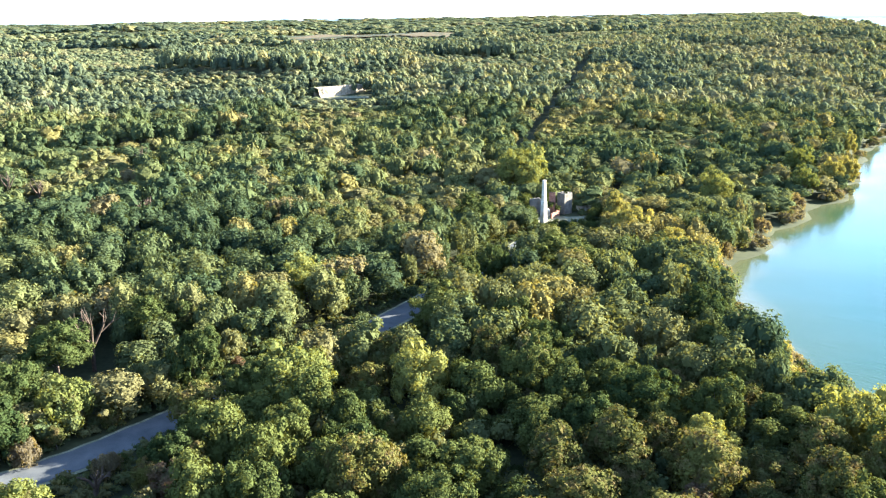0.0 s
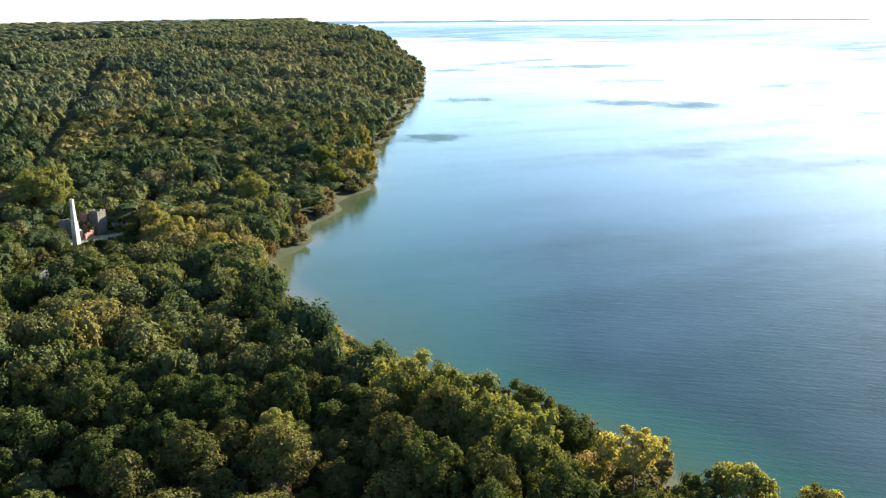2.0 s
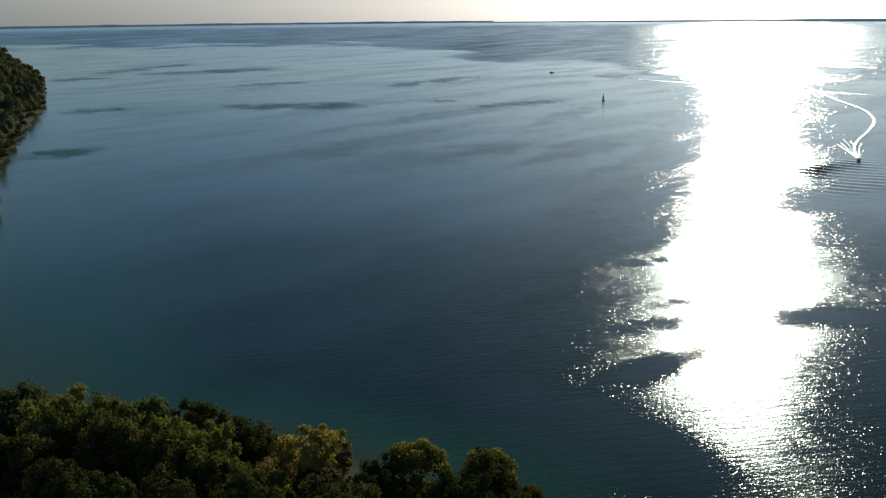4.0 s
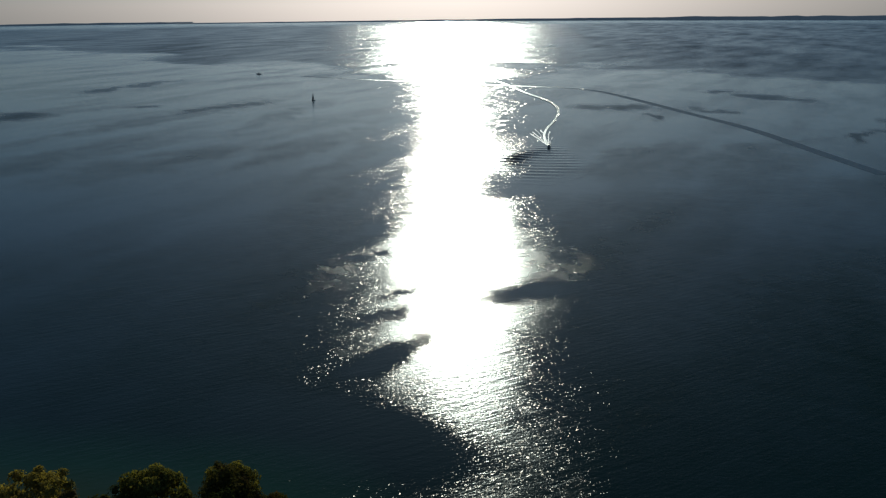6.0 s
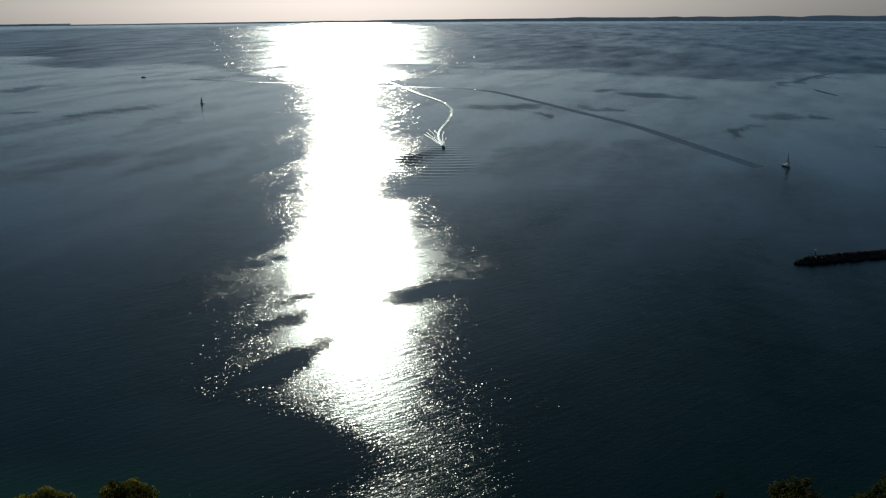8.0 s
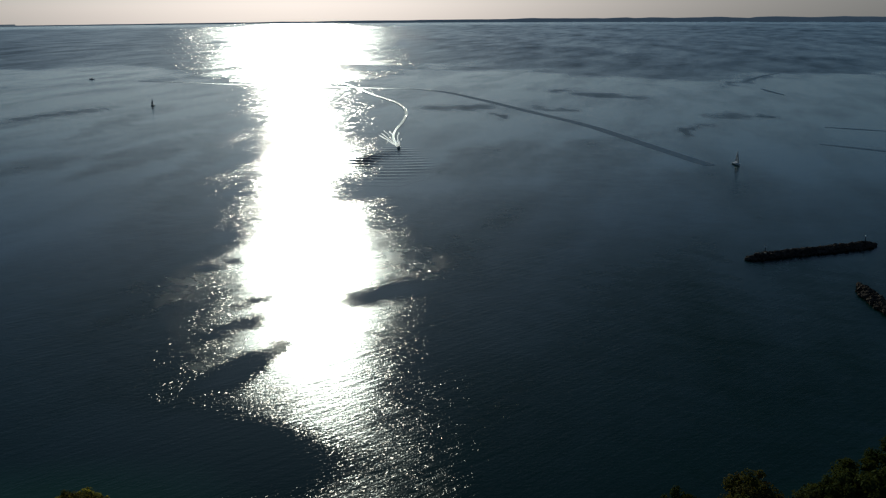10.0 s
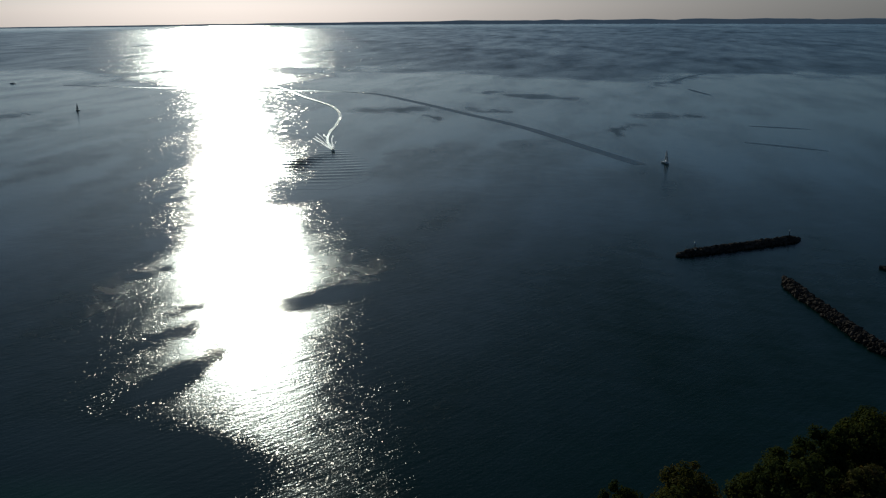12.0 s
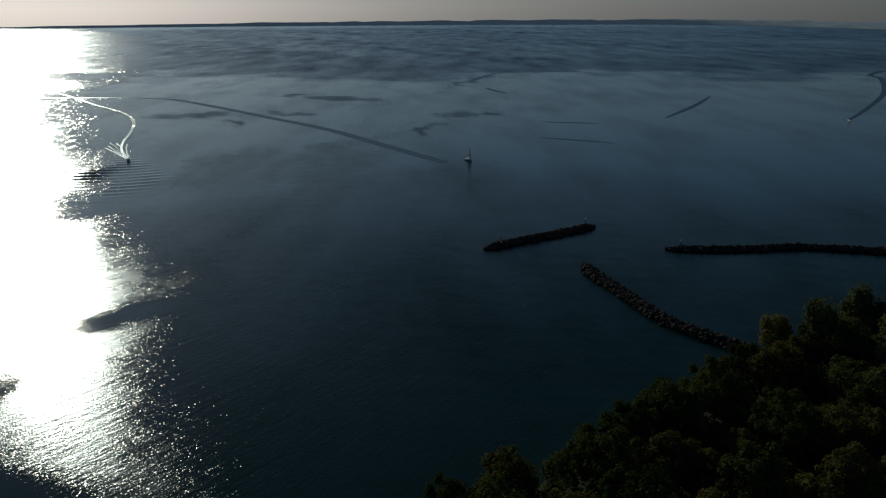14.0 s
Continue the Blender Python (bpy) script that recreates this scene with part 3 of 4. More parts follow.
def scatter(rs, r0, r1, a0, a1, spacing):
    """Jittered places in a ring sector, with a spacing that may grow with the distance."""
    out, r = [], r0
    while r < r1:
        s = spacing(r)
        n = max(1, int(radians(a1 - a0) * r / s))
        a = radians(a0) + (np.arange(n) + rs.uniform(0, 1) + rs.uniform(-0.38, 0.38, n)) / n * radians(a1 - a0)
        rr = r + rs.uniform(-0.42, 0.42, n) * s
        out.append(np.stack([rr * np.sin(a), rr * np.cos(a), np.full(n, s)], -1))
        r += s * 0.9
    return np.vstack(out)


LANE = np.array([(40, 470), (62, 560), (100, 700), (150, 900)], float)
QUARRY = (-79.0, 694.0)
# strips without tall trees, laid along the camera's sight lines to the road
VIEW_A = np.array([(-70, 130), (-62, 144), (-58, 151)], float)
VIEW_B = np.array([(-10, 190), (-13, 206), (-14, 224)], float)
VIEW_C = np.array([(6, 232), (8, 262)], float)


def open_ground(x, y):
    """Where no tall tree stands: the road, the yard of the ruin, fields, the quarry floor and the sight lines to the
    road.
    """
    road = line_distance(x, y, ROAD) < 6.5
    lane = line_distance(x, y, LANE) < 5.5
    front = (line_distance(x, y, VIEW_A) < 7.5) | (line_distance(x, y, VIEW_B) < 7.5) | (line_distance(x, y, VIEW_C) < 4.5)
    ruin = (np.hypot((x - 47) / 19, (y - 334) / 27) < 1) | (np.hypot((x - 45) / 13, (y - 307) / 15) < 1)
    quarry = np.hypot((x - QUARRY[0]) / 27, (y - QUARRY[1] + 18) / 24) < 1
    field = np.hypot((x + 110) / 190, (y - 1560) / 300) < 1
    lawn = np.hypot((x - 122) / 3, (y + 74) / 6) < 1
    return road | lane | front | ruin | quarry | field | lawn


def pick_kind(x, y):
    """Kinds mingle in drifts."""
    g = noise.noise((x * 0.02, y * 0.02, 1.7)) + 0.5 * noise.noise((x * 0.09, y * 0.09, 7.1))
    u = RS.uniform()
    if inland(x, y) < 9 and u < 0.3:
        return "willow_bush"
    if u < 0.03:
        return "sumac_tree"
    if u < 0.05 + 0.06 * (g > 0.25):
        return "poplar_tree"
    return "oak_tree" if g + RS.uniform(-0.3, 0.3) > 0.02 else "broadleaf_tree"


# low scrub in front of taller stands
SCRUB = [([(-1050, 2240), (-780, 2200), (-430, 2140)], 120), ([(-690, 1340), (-570, 1310), (-440, 1245)], 85), ([(-390, 1020), (-240, 745), (-175, 720)], 48),
         ([(-72, 585), (-80, 660)], 34), ([(0, 860), (45, 835)], 40), ([(180, 1200), (285, 1260)], 60), ([(-260, 430), (-190, 470), (-120, 500)], 22)]

# belts of old tall trees behind the scrub
BELTS = [([(-1300, 2420), (-1087, 2375), (-788, 2335), (-436, 2270)], 30), ([(-900, 1500), (-712, 1435), (-590, 1403), (-452, 1336), (-380, 1300)], 24),
         ([(-250, 815), (-185, 782), (-120, 775)], 16), ([(-10, 925), (60, 893)], 16), ([(170, 1285), (290, 1345)], 22)]


def stand(x, y):
    """How tall the wood stands, 0 to 1: old stands with sharp edges, young growth and scrub between."""
    s = noise.noise((x * 0.0105, y * 0.0105, 3.3)) + 0.55 * noise.noise((x * 0.034, y * 0.034, 8.8))
    s = float(smooth((s + 0.30) / 0.5))
    for line, w in SCRUB:
        s = s * float(smooth((line_distance(np.array(x), np.array(y), np.array(line, float)) - w) / 9)) - (line_distance(np.array(x), np.array(y), np.array(line, float)) < w) * 0.8
    for line, w in BELTS:
        if line_distance(np.array(x), np.array(y), np.array(line, float)) < w:
            return 2.0
    return s


# stands that have turned yellow and tan: middle, half length, half width, direction
TURNED = [(133, 740, 60, 26, 84), (128, 640, 60, 12, 70), (78, 560, 95, 13, 64), (150, 905, 60, 16, 70), (196, 408, 40, 16, 52), (300, 560, 60, 16, 54), (64, 318, 34, 16, 80), (72, 282, 30, 13, 90)]


planted = []


def plant(kind, places):
    """Plants the trees that stand out, at x, y with a size and a form."""
    for x, y, size, form in places:
        tree(kind, x, y, size, form)
        planted.append((x, y, FORMS[form][0] * size * 0.8))


plant("poplar_tree", [(75, 143, 1.8, 5), (80, 132, 1.8, 0), (80, 120, 1.75, 5), (81, 110, 1.5, 0), (-40, 234, 1.94, 0), (-32, 167, 1.92, 2), (-6, 167, 1.50, 0), 
                      (112, 350, 1.94, 1), (117, 367, 1.6, 1), (156, 368, 1.5, 1), (172, 415, 1.5, 0), (86, 101, 1.43, 4), (104, 82, 1.06, 8), (113, 73, 0.92, 8), (100, 85, 0.81, 4)])
plant("broadleaf_tree", [(-2, 208, 1.46, 2), (3, 226, 1.2, 0), (6, 238, 1.15, 1), (14, 250, 1.2, 0), (-26, 200, 0.8, 3), (12, 316, 2.0, 0), (38, 256, 2.3, 2), (-89, 183, 1.85, 0), (-88, 160, 1.61, 1), (38, 157, 1.45, 2), (22, 184, 1.42, 0),
                         (-42, 144, 1.26, 2), (-32, 135, 1.23, 0), (-72, 203, 1.78, 0), (-56, 178, 1.5, 1), (15, 199, 1.36, 0), (64, 111, 1.38, 5), (65, 203, 1.5, 0), (62, 186, 1.1, 2)])
plant("broadleaf_tree", [(123, -22, 0.94, 0), (126, -48, 1.55, 2), (142, -69, 1.3, 2), (146, -80, 1.56, 0), (164, -95, 1.01, 0), (166, -122, 1.25, 2), (113, -48, 1.32, 0),
                         (129, -86, 1.40, 2), (141, -110, 1.92, 0), (112, -69, 1.41, 5)])
plant("oak_tree", [(75, 126, 1.5, 0), (-14, 130, 1.33, 2), (44, 130, 1.27, 2), (30, 139, 1.26, 0), (10, 179, 1.58, 3), (-73, 130, 1.0, 4), (-53, 135, 0.8, 3), (-45, 137, 1.0, 3),
                   (38, 220, 1.65, 4), (70, 104, 1.2, 5), (61, 121, 1.32, 5), (108, 71, 1.17, 0), (118, 68, 0.77, 4), (125, -32, 1.17, 0), (157, -99, 1.25, 2), (111, -86, 1.78, 3)])
plant("maple_tree", [(64, 296, 2.0, 3), (71, 262, 2.01, 3), (64, 224, 1.50, 3), (70, 288, 1.56, 3), (74, 239, 1.47, 3), (74, 179, 1.2, 4), (174, 384, 1.7, 3), (94, 97, 1.16, 8), (190, 402, 1.5, 3), (65, 325, 1.5, 3), (222, 472, 1.5, 3), (77, 186, 0.85, 3)])
plant("willow_bush", [(-63, 142, 0.85, 4), (-80, 146, 0.9, 4), (77, 168, 0.8, 4), (81, 191, 0.95, 4), (77, 260, 1.7, 4), (84, 266, 1.3, 4), (79, 275, 1.54, 4), (92, 106, 1.22, 4), (84, 178, 0.75, 4), (94, 281, 1.2, 4), (105, 298, 1.2, 4), (119, 316, 1.1, 4), (146, 352, 1.2, 4)])
plant("sumac_tree", [(-50, 191, 0.6, 4), (51, 156, 0.90, 4), (52, 217, 1.11, 4)])


tree("poplar_tree", 35, 384, 2.4, 0, None, 22.0)      # the tall tree behind the chimney
planted.append((35, 384, 8.0))
planted.append((7, 142, 8.0))      # a shaded gap among the near trees


# dead standing tree beside the road
def limb(bm, start, way, length, girth, depth, rs):
    end = start + way * length
    tube(bm, start, end, girth, girth * 0.55, 7)
    if depth:
        for _ in range(3 if depth > 1 else 2):
            turn = Vector(rs.uniform(-0.75, 0.75, 3)) + Vector((0, 0, 0.25))
            limb(bm, start.lerp(end, rs.uniform(0.6, 1.0)), (way + turn).normalized(), length * rs.uniform(0.45, 0.75), girth * 0.5, depth - 1, rs)


def dead_tree(x, y, tall, seed):
    rs = np.random.RandomState(seed)
    top = tagged(new("dead_tree"), "bare dead tree with broken pale brown limbs", "tree", "dead trees")
    top.location = (x, y, float(height(x, y)) - 0.2)
    bm = bmesh.new()
    tube(bm, (0, 0, 0), (0.3, 0, tall * 0.4), 0.55, 0.42, 9)
    part("trunk", bm, DEADWOOD, top)
    for k in range(4):
        bm = bmesh.new()
        a = k * 1.7 + rs.uniform(0, 0.5)
        limb(bm, Vector((0.3, 0, tall * (0.36 + 0.01 * k))), Vector((math.cos(a) * 0.55, math.sin(a) * 0.55, 1)).normalized(), tall * rs.uniform(0.28, 0.42), 0.38, 2, rs)
        part("limb", bm, DEADWOOD, top)
    ahead = Vector((-x, -y)).normalized()      # trees are left out on the side towards the camera
    for k, r in ((0, 8.0), (9, 8.5), (16, 7.0)):
        planted.append((x + ahead.x * k, y + ahead.y * k, r * min(1.0, tall / 12)))
    return top


dead_tree(-84, 190, 17.0, 3)
dead_tree(-62, 134, 7.0, 8)
dead_tree(-118, 330, 12.0, 5)
dead_tree(-178, 300, 12.0, 6)
dead_tree(-158, 444, 13.0, 12)
dead_tree(-196, 380, 13.0, 14)
dead_tree(-176, 366, 12.0, 15)
dead_tree(-270, 592, 14.0, 17)


# ---------------------------------------------------------------- road
def ribbon(name, line, width, lift, mat, label, category, kind="structure", follow=True, steps=8):
    """A band laid along a line on the ground or on the water."""
    pts = [Vector((*p, 0)) for p in line]
    path = []
    for i in range(len(pts) - 1):
        a, b, c, e = pts[max(i - 1, 0)], pts[i], pts[i + 1], pts[min(i + 2, len(pts) - 1)]
        for k in range(steps):
            t = k / steps
            path.append(0.5 * ((2 * b) + (c - a) * t + (2 * a - 5 * b + 4 * c - e) * t * t + (3 * b - a - 3 * c + e) * t ** 3))
    path.append(pts[-1])
    v, f = [], []
    cols = 5
    for i, p in enumerate(path):
        way = (path[min(i + 1, len(path) - 1)] - path[max(i - 1, 0)]).normalized()
        side = Vector((-way.y, way.x, 0))
        w = width(i / (len(path) - 1)) if callable(width) else width
        for j in range(cols):
            s = j / (cols - 1) - 0.5
            q = p + side * w * (s + 0.05 * noise.noise((p.x * 0.2, p.y * 0.2, 3.0 * (s > 0))))
            v.append((q.x, q.y, (float(height(q.x, q.y)) if follow else 0.0) + lift + 0.12 * (0.25 - s * s) * (1 if follow else 0)))
        if i:
            b = (i - 1) * cols
            f += [(b + j, b + j + 1, b + cols + j + 1, b + cols + j) for j in range(cols - 1)]
    return tagged(new(name, mesh_of(name, v, f, mat, True)), label, category, kind=kind)


ribbon("verge", ROAD, 10.0, 0.22, VERGE, "pale gravel and dry grass verge beside the road", "verge")
ribbon("road", ROAD, 8.2, 0.32, ASPHALT, "worn grey asphalt road through the wood", "road")


# ---------------------------------------------------------------- ruined works on the shore
def block(name, parent, mat, w, d, h, x, y, z, turn=0.0, rough_top=0.0, seed=1, label=""):
    """A thick masonry piece with chipped edges and a broken top."""
    bm = bmesh.new()
    bmesh.ops.create_grid(bm, x_segments=max(2, int(w / 0.8)), y_segments=max(1, int(d / 0.8)), size=0.5)
    for p in bm.verts:
        p.co = Vector((p.co.x * w, p.co.y * d, h))
    ext = bmesh.ops.extrude_face_region(bm, geom=bm.faces[:])
    low = [g for g in ext["geom"] if isinstance(g, bmesh.types.BMVert)]
    for p in low:
        p.co.z = 0
    for p in bm.verts:
        if p.co.z > 0.1:
            p.co.z -= rough_top * (0.5 + 0.5 * noise.noise((p.co.x * 0.9 + seed, p.co.y * 0.9, seed * 3.1)))
        p.co += Vector(noise.noise_vector((p.co.x * 1.3, p.co.y * 1.3 + seed, p.co.z))) * 0.06
    bmesh.ops.recalc_face_normals(bm, faces=bm.faces[:])
    ob = part(name, bm, mat, parent, label)
    ob.matrix_basis = pose(x, y, z, 0, 0, turn)
    return ob


def chimney(x, y, z):
    top = tagged(new("chimney"), "tall tapering white square chimney stack of the ruin", "chimney")
    top.location = (x, y, z)
    bm = bmesh.new()
    prev = None
    for zz, w in ((0, 2.3), (1.2, 2.25), (1.25, 2.1), (9.2, 1.8), (9.3, 1.5), (17.2, 1.1)):
        ring = [bm.verts.new((sx * w / 2, sy * w / 2, zz)) for sx, sy in ((-1, -1), (1, -1), (1, 1), (-1, 1))]
        if prev:
            for i in range(4):
                bm.faces.new((prev[i], prev[(i + 1) % 4], ring[(i + 1) % 4], ring[i]))
        else:
            bm.faces.new(ring[::-1])
        prev = ring
    bmesh.ops.bevel(bm, geom=[e for e in bm.edges if abs(e.verts[0].co.z - e.verts[1].co.z) > 0.5], offset=0.08, segments=2, affect="EDGES")
    shaft = part("shaft", bm, CONCRETE, top)
    shaft.rotation_euler = (0, 0, radians(38))
    bm = bmesh.new()
    for a in range(4):
        c, s = math.cos(a * math.pi / 2), math.sin(a * math.pi / 2)
        box(bm, c * 0.47, s * 0.47, 17.4, 0.26 if a % 2 == 0 else 1.2, 1.2 if a % 2 == 0 else 0.26, 0.5, 0, 0.04)
    part("rim", bm, CONCRETE, shaft, "chipped concrete rim")
    return top


def ruin(x, y, z):
    top = tagged(new("ruined_works"), "roofless concrete and brick works overgrown with plants", "ruin")
    top.location = (x, y, z)
    block("kiln_block", top, SHADED_WALL, 4.6, 4.2, 9.0, 0.8, 2.0, 0, 40, 0.7, 2, "grey concrete kiln block")
    block("wall", top, SHADED_WALL, 4.4, 0.8, 7.0, -11.5, 1.0, 0, 12, 0.8, 3)
    block("wall", top, SHADED_WALL, 0.8, 6.5, 6.0, -9.2, 4.0, 0, 12, 1.2, 4)
    block("wall", top, BRICKWORK, 7.5, 0.7, 3.2, -4.0, -5.5, 0, 58, 1.6, 5, "low broken red brick wall")
    block("wall", top, CONCRETE, 0.7, 6.0, 4.0, -7.0, -3.0, 0, 10, 1.5, 6)
    bm = bmesh.new()
    for k in range(9):
        tube(bm, (0, 0, k * 1.0), (0, 0, k * 1.0 + 0.93), 1.45 - 0.02 * k, 1.43 - 0.02 * k, 20)
        tube(bm, (0, 0, k * 1.0 + 0.9), (0, 0, k * 1.0 + 1.0), 1.5 - 0.02 * k, 1.5 - 0.02 * k, 20)
    silo = part("brick_silo", bm, BRICKWORK, top, "round dark red brick silo")
    silo.location = (-4.4, 1.0, 0)
    for i, (px, py, pz, s) in enumerate(((0.4, 2.4, 8.6, 1.5), (1.6, 1.0, 8.7, 1.1), (0.0, 0.0, 8.8, 1.3), (-5.4, -1.5, 3.0, 1.4), (-2.6, -3.0, 2.2, 1.2))):
        rs = np.random.RandomState(40 + i)
        v, f = crown_arrays(rs, 1.4 * s, 1.9 * s, 0.0, 7, 220, 0.24, 1)
        part("wall_plant", mesh_of("wall_plant", v, f, LEAF["green"]), None, silo if i == 2 else top, "green bush growing on the wall").location = (px, py, pz)
    return top


def hut(x, y, z):
    top = tagged(new("roofless_hut"), "small white roofless hut with dark openings", "hut")
    top.matrix_basis = pose(x, y, z, 0, 0, 14)
    bm = bmesh.new()
    for cx, w in ((-1.85, 1.3), (0.0, 0.9), (1.9, 1.2)):
        box(bm, cx, 0, 2.0, w, 0.4, 4.0, 0, 0.03)
    box(bm, -0.85, 0, 3.55, 0.9, 0.4, 0.9, 0, 0.03)
    box(bm, 0.9, 0, 3.4, 1.0, 0.4, 1.2, 0, 0.03), box(bm, 0.9, 0, 0.6, 1.0, 0.4, 1.2, 0, 0.03)
    part("front_wall", bm, CONCRETE, top)
    for cx in (-2.3, 2.3):
        block("side_wall", top, CONCRETE, 0.4, 4.0, 4.0, cx, 2.2, 0, 0, 0.5, 7)
    block("rear_wall", top, CONCRETE, 4.6, 0.4, 4.0, 0, 4.4, 0, 0, 0.8, 8)
    return top


chimney(38.7, 331.0, 1.6)
ruin(48.5, 347.0, 1.6)
hut(58.5, 352.0, 1.6)
ribbon("yard", [(36, 336), (44, 338), (52, 337), (60, 340)], 9.0, 0.25, VERGE, "bare stony yard in front of the ruin", "yard")
for x, y, s in ((60, 338, 0.8), (63, 344, 1.0), (57, 330, 0.7), (33, 338, 1.0), (30, 344, 1.2), (33, 326, 0.9), (45, 323, 0.6), (52, 322, 0.7), (40, 319, 0.7), (34, 352, 1.3), (42, 356, 1.2), (39, 310, 0.9), (47, 312, 0.9), (55, 314, 0.9)):
    tree("shrub", x, y, s, 4)
for x, y, s in ((3, 140, 0.6), (9, 145, 0.7), (6, 136, 0.6), (12, 139, 0.6), (1, 146, 0.5), (-92, 160, 0.7), (-86, 166, 0.6), (-72, 172, 0.8), (-66, 178, 0.8), (-60, 184, 0.9), (-80, 168, 0.7), (-96, 152, 0.8), (-70, 139, 0.35), (-62, 147, 0.35), (-84, 131, 0.4), (-52, 157, 0.4), (-56, 190, 0.9), (-64, 186, 0.9)):
    tree("shrub", x, y, s, 4)


# ---------------------------------------------------------------- quarry face and far field
def quarry(x, y, length, tall):
    bm = bmesh.new()
    n, m = 26, 7
    grid = []
    for i in range(n):
        s = i / (n - 1) - 0.5
        row = []
        for j in range(m):
            k = j / (m - 1)
            p = Vector((s * length, k * 1.6 + 3.0 * s * s, k * (tall + 4) * (1 - 0.3 * abs(s) ** 1.5) - 4))
            p += Vector(noise.noise_vector((i * 0.8, j * 0.9, 4.0))) * 1.1
            row.append(bm.verts.new(p))
        row.append(bm.verts.new((s * length, 9.0, tall * 0.9))), row.append(bm.verts.new((s * length, 9.0, -4.0)))
        grid.append(row)
    for a, b in zip(grid[:-1], grid[1:]):
        for j in range(len(a) - 1):
            bm.faces.new((a[j], b[j], b[j + 1], a[j + 1]))
    me = bpy.data.meshes.new("quarry_face")
    bm.to_mesh(me), bm.free()
    me.materials.append(LIMESTONE)
    ob = tagged(new("quarry_face", me), "pale limestone cut face of an old quarry", "rock face", kind="structure")
    ob.matrix_basis = pose(x, y, float(height(x, y)) + 3.0, 0, 0, 44)
    return ob


quarry(QUARRY[0], QUARRY[1], 46, 4.6)
ribbon("quarry_floor", [(QUARRY[0] - 30, QUARRY[1] - 12), (QUARRY[0] - 5, QUARRY[1] - 11), (QUARRY[0] + 20, QUARRY[1] - 9)], 10, 0.4, VERGE, "bare stony quarry floor", "quarry floor")
ribbon("dry_field", [(-250, 1575), (-160, 1560), (-60, 1560), (30, 1550)], 400, 1.2, STRAW, "straw-coloured mown field between woods", "field", steps=14)
ribbon("lawn", [(121, -79), (122, -74), (123, -69)], 4, 0.25, VERGE, "small dry grass clearing under the trees", "lawn")

def darts(rs, spots, least, most, gap=0.74):
    """Gives places crowns of many sizes, the largest first, and drops those that find no room; rows of x, y and radius."""
    r = least + (most - least) * rs.uniform(0, 1, len(spots)) ** 1.8
    clear = line_distance(spots[:, 0], spots[:, 1], ROAD) > r + 4.0
    for line, room in ((VIEW_A, 4.0), (VIEW_B, 4.5), (VIEW_C, 2.5)):
        clear &= line_distance(spots[:, 0], spots[:, 1], line) > r + room
    clear &= inland(spots[:, 0], spots[:, 1]) > r * 1.05 + 1
    spots, r = spots[clear], r[clear]
    order = np.argsort(-r)
    kept = np.zeros((len(spots), 3))
    n = 0
    for i in order:
        away = np.hypot(kept[:n, 0] - spots[i, 0], kept[:n, 1] - spots[i, 1])
        if not n or (away > gap * (kept[:n, 2] + r[i])).all():
            kept[n] = spots[i, 0], spots[i, 1], r[i]
            n += 1
    return kept[:n]


near_spots = np.vstack([scatter(RS, 106, 180, -33, 62, lambda r: 3.4), scatter(RS, 100, 205, 95, 134, lambda r: 4.2)])
near_bank = inland(near_spots[:, 0], near_spots[:, 1])
x, y = near_spots[:, 0], near_spots[:, 1]
free = (near_bank > np.where((y > 128) & (y < 210), 23, np.where((y > 75) & (y < 210), 10, 4))) & ~open_ground(x, y)
for a, b, c in planted:
    free &= np.hypot(x - a, y - b) > c + 1.5
for x, y, r in darts(RS, near_spots[free], 2.0, 6.2, 0.8):
    kind = pick_kind(x, y)
    form = SPECIES[kind][1][RS.randint(len(SPECIES[kind][1]))]
    tree(kind, x, y, r / FORMS[form][0] * RS.uniform(0.95, 1.1), form, None, FORMS[form][1] * RS.uniform(0.75, 1.2))


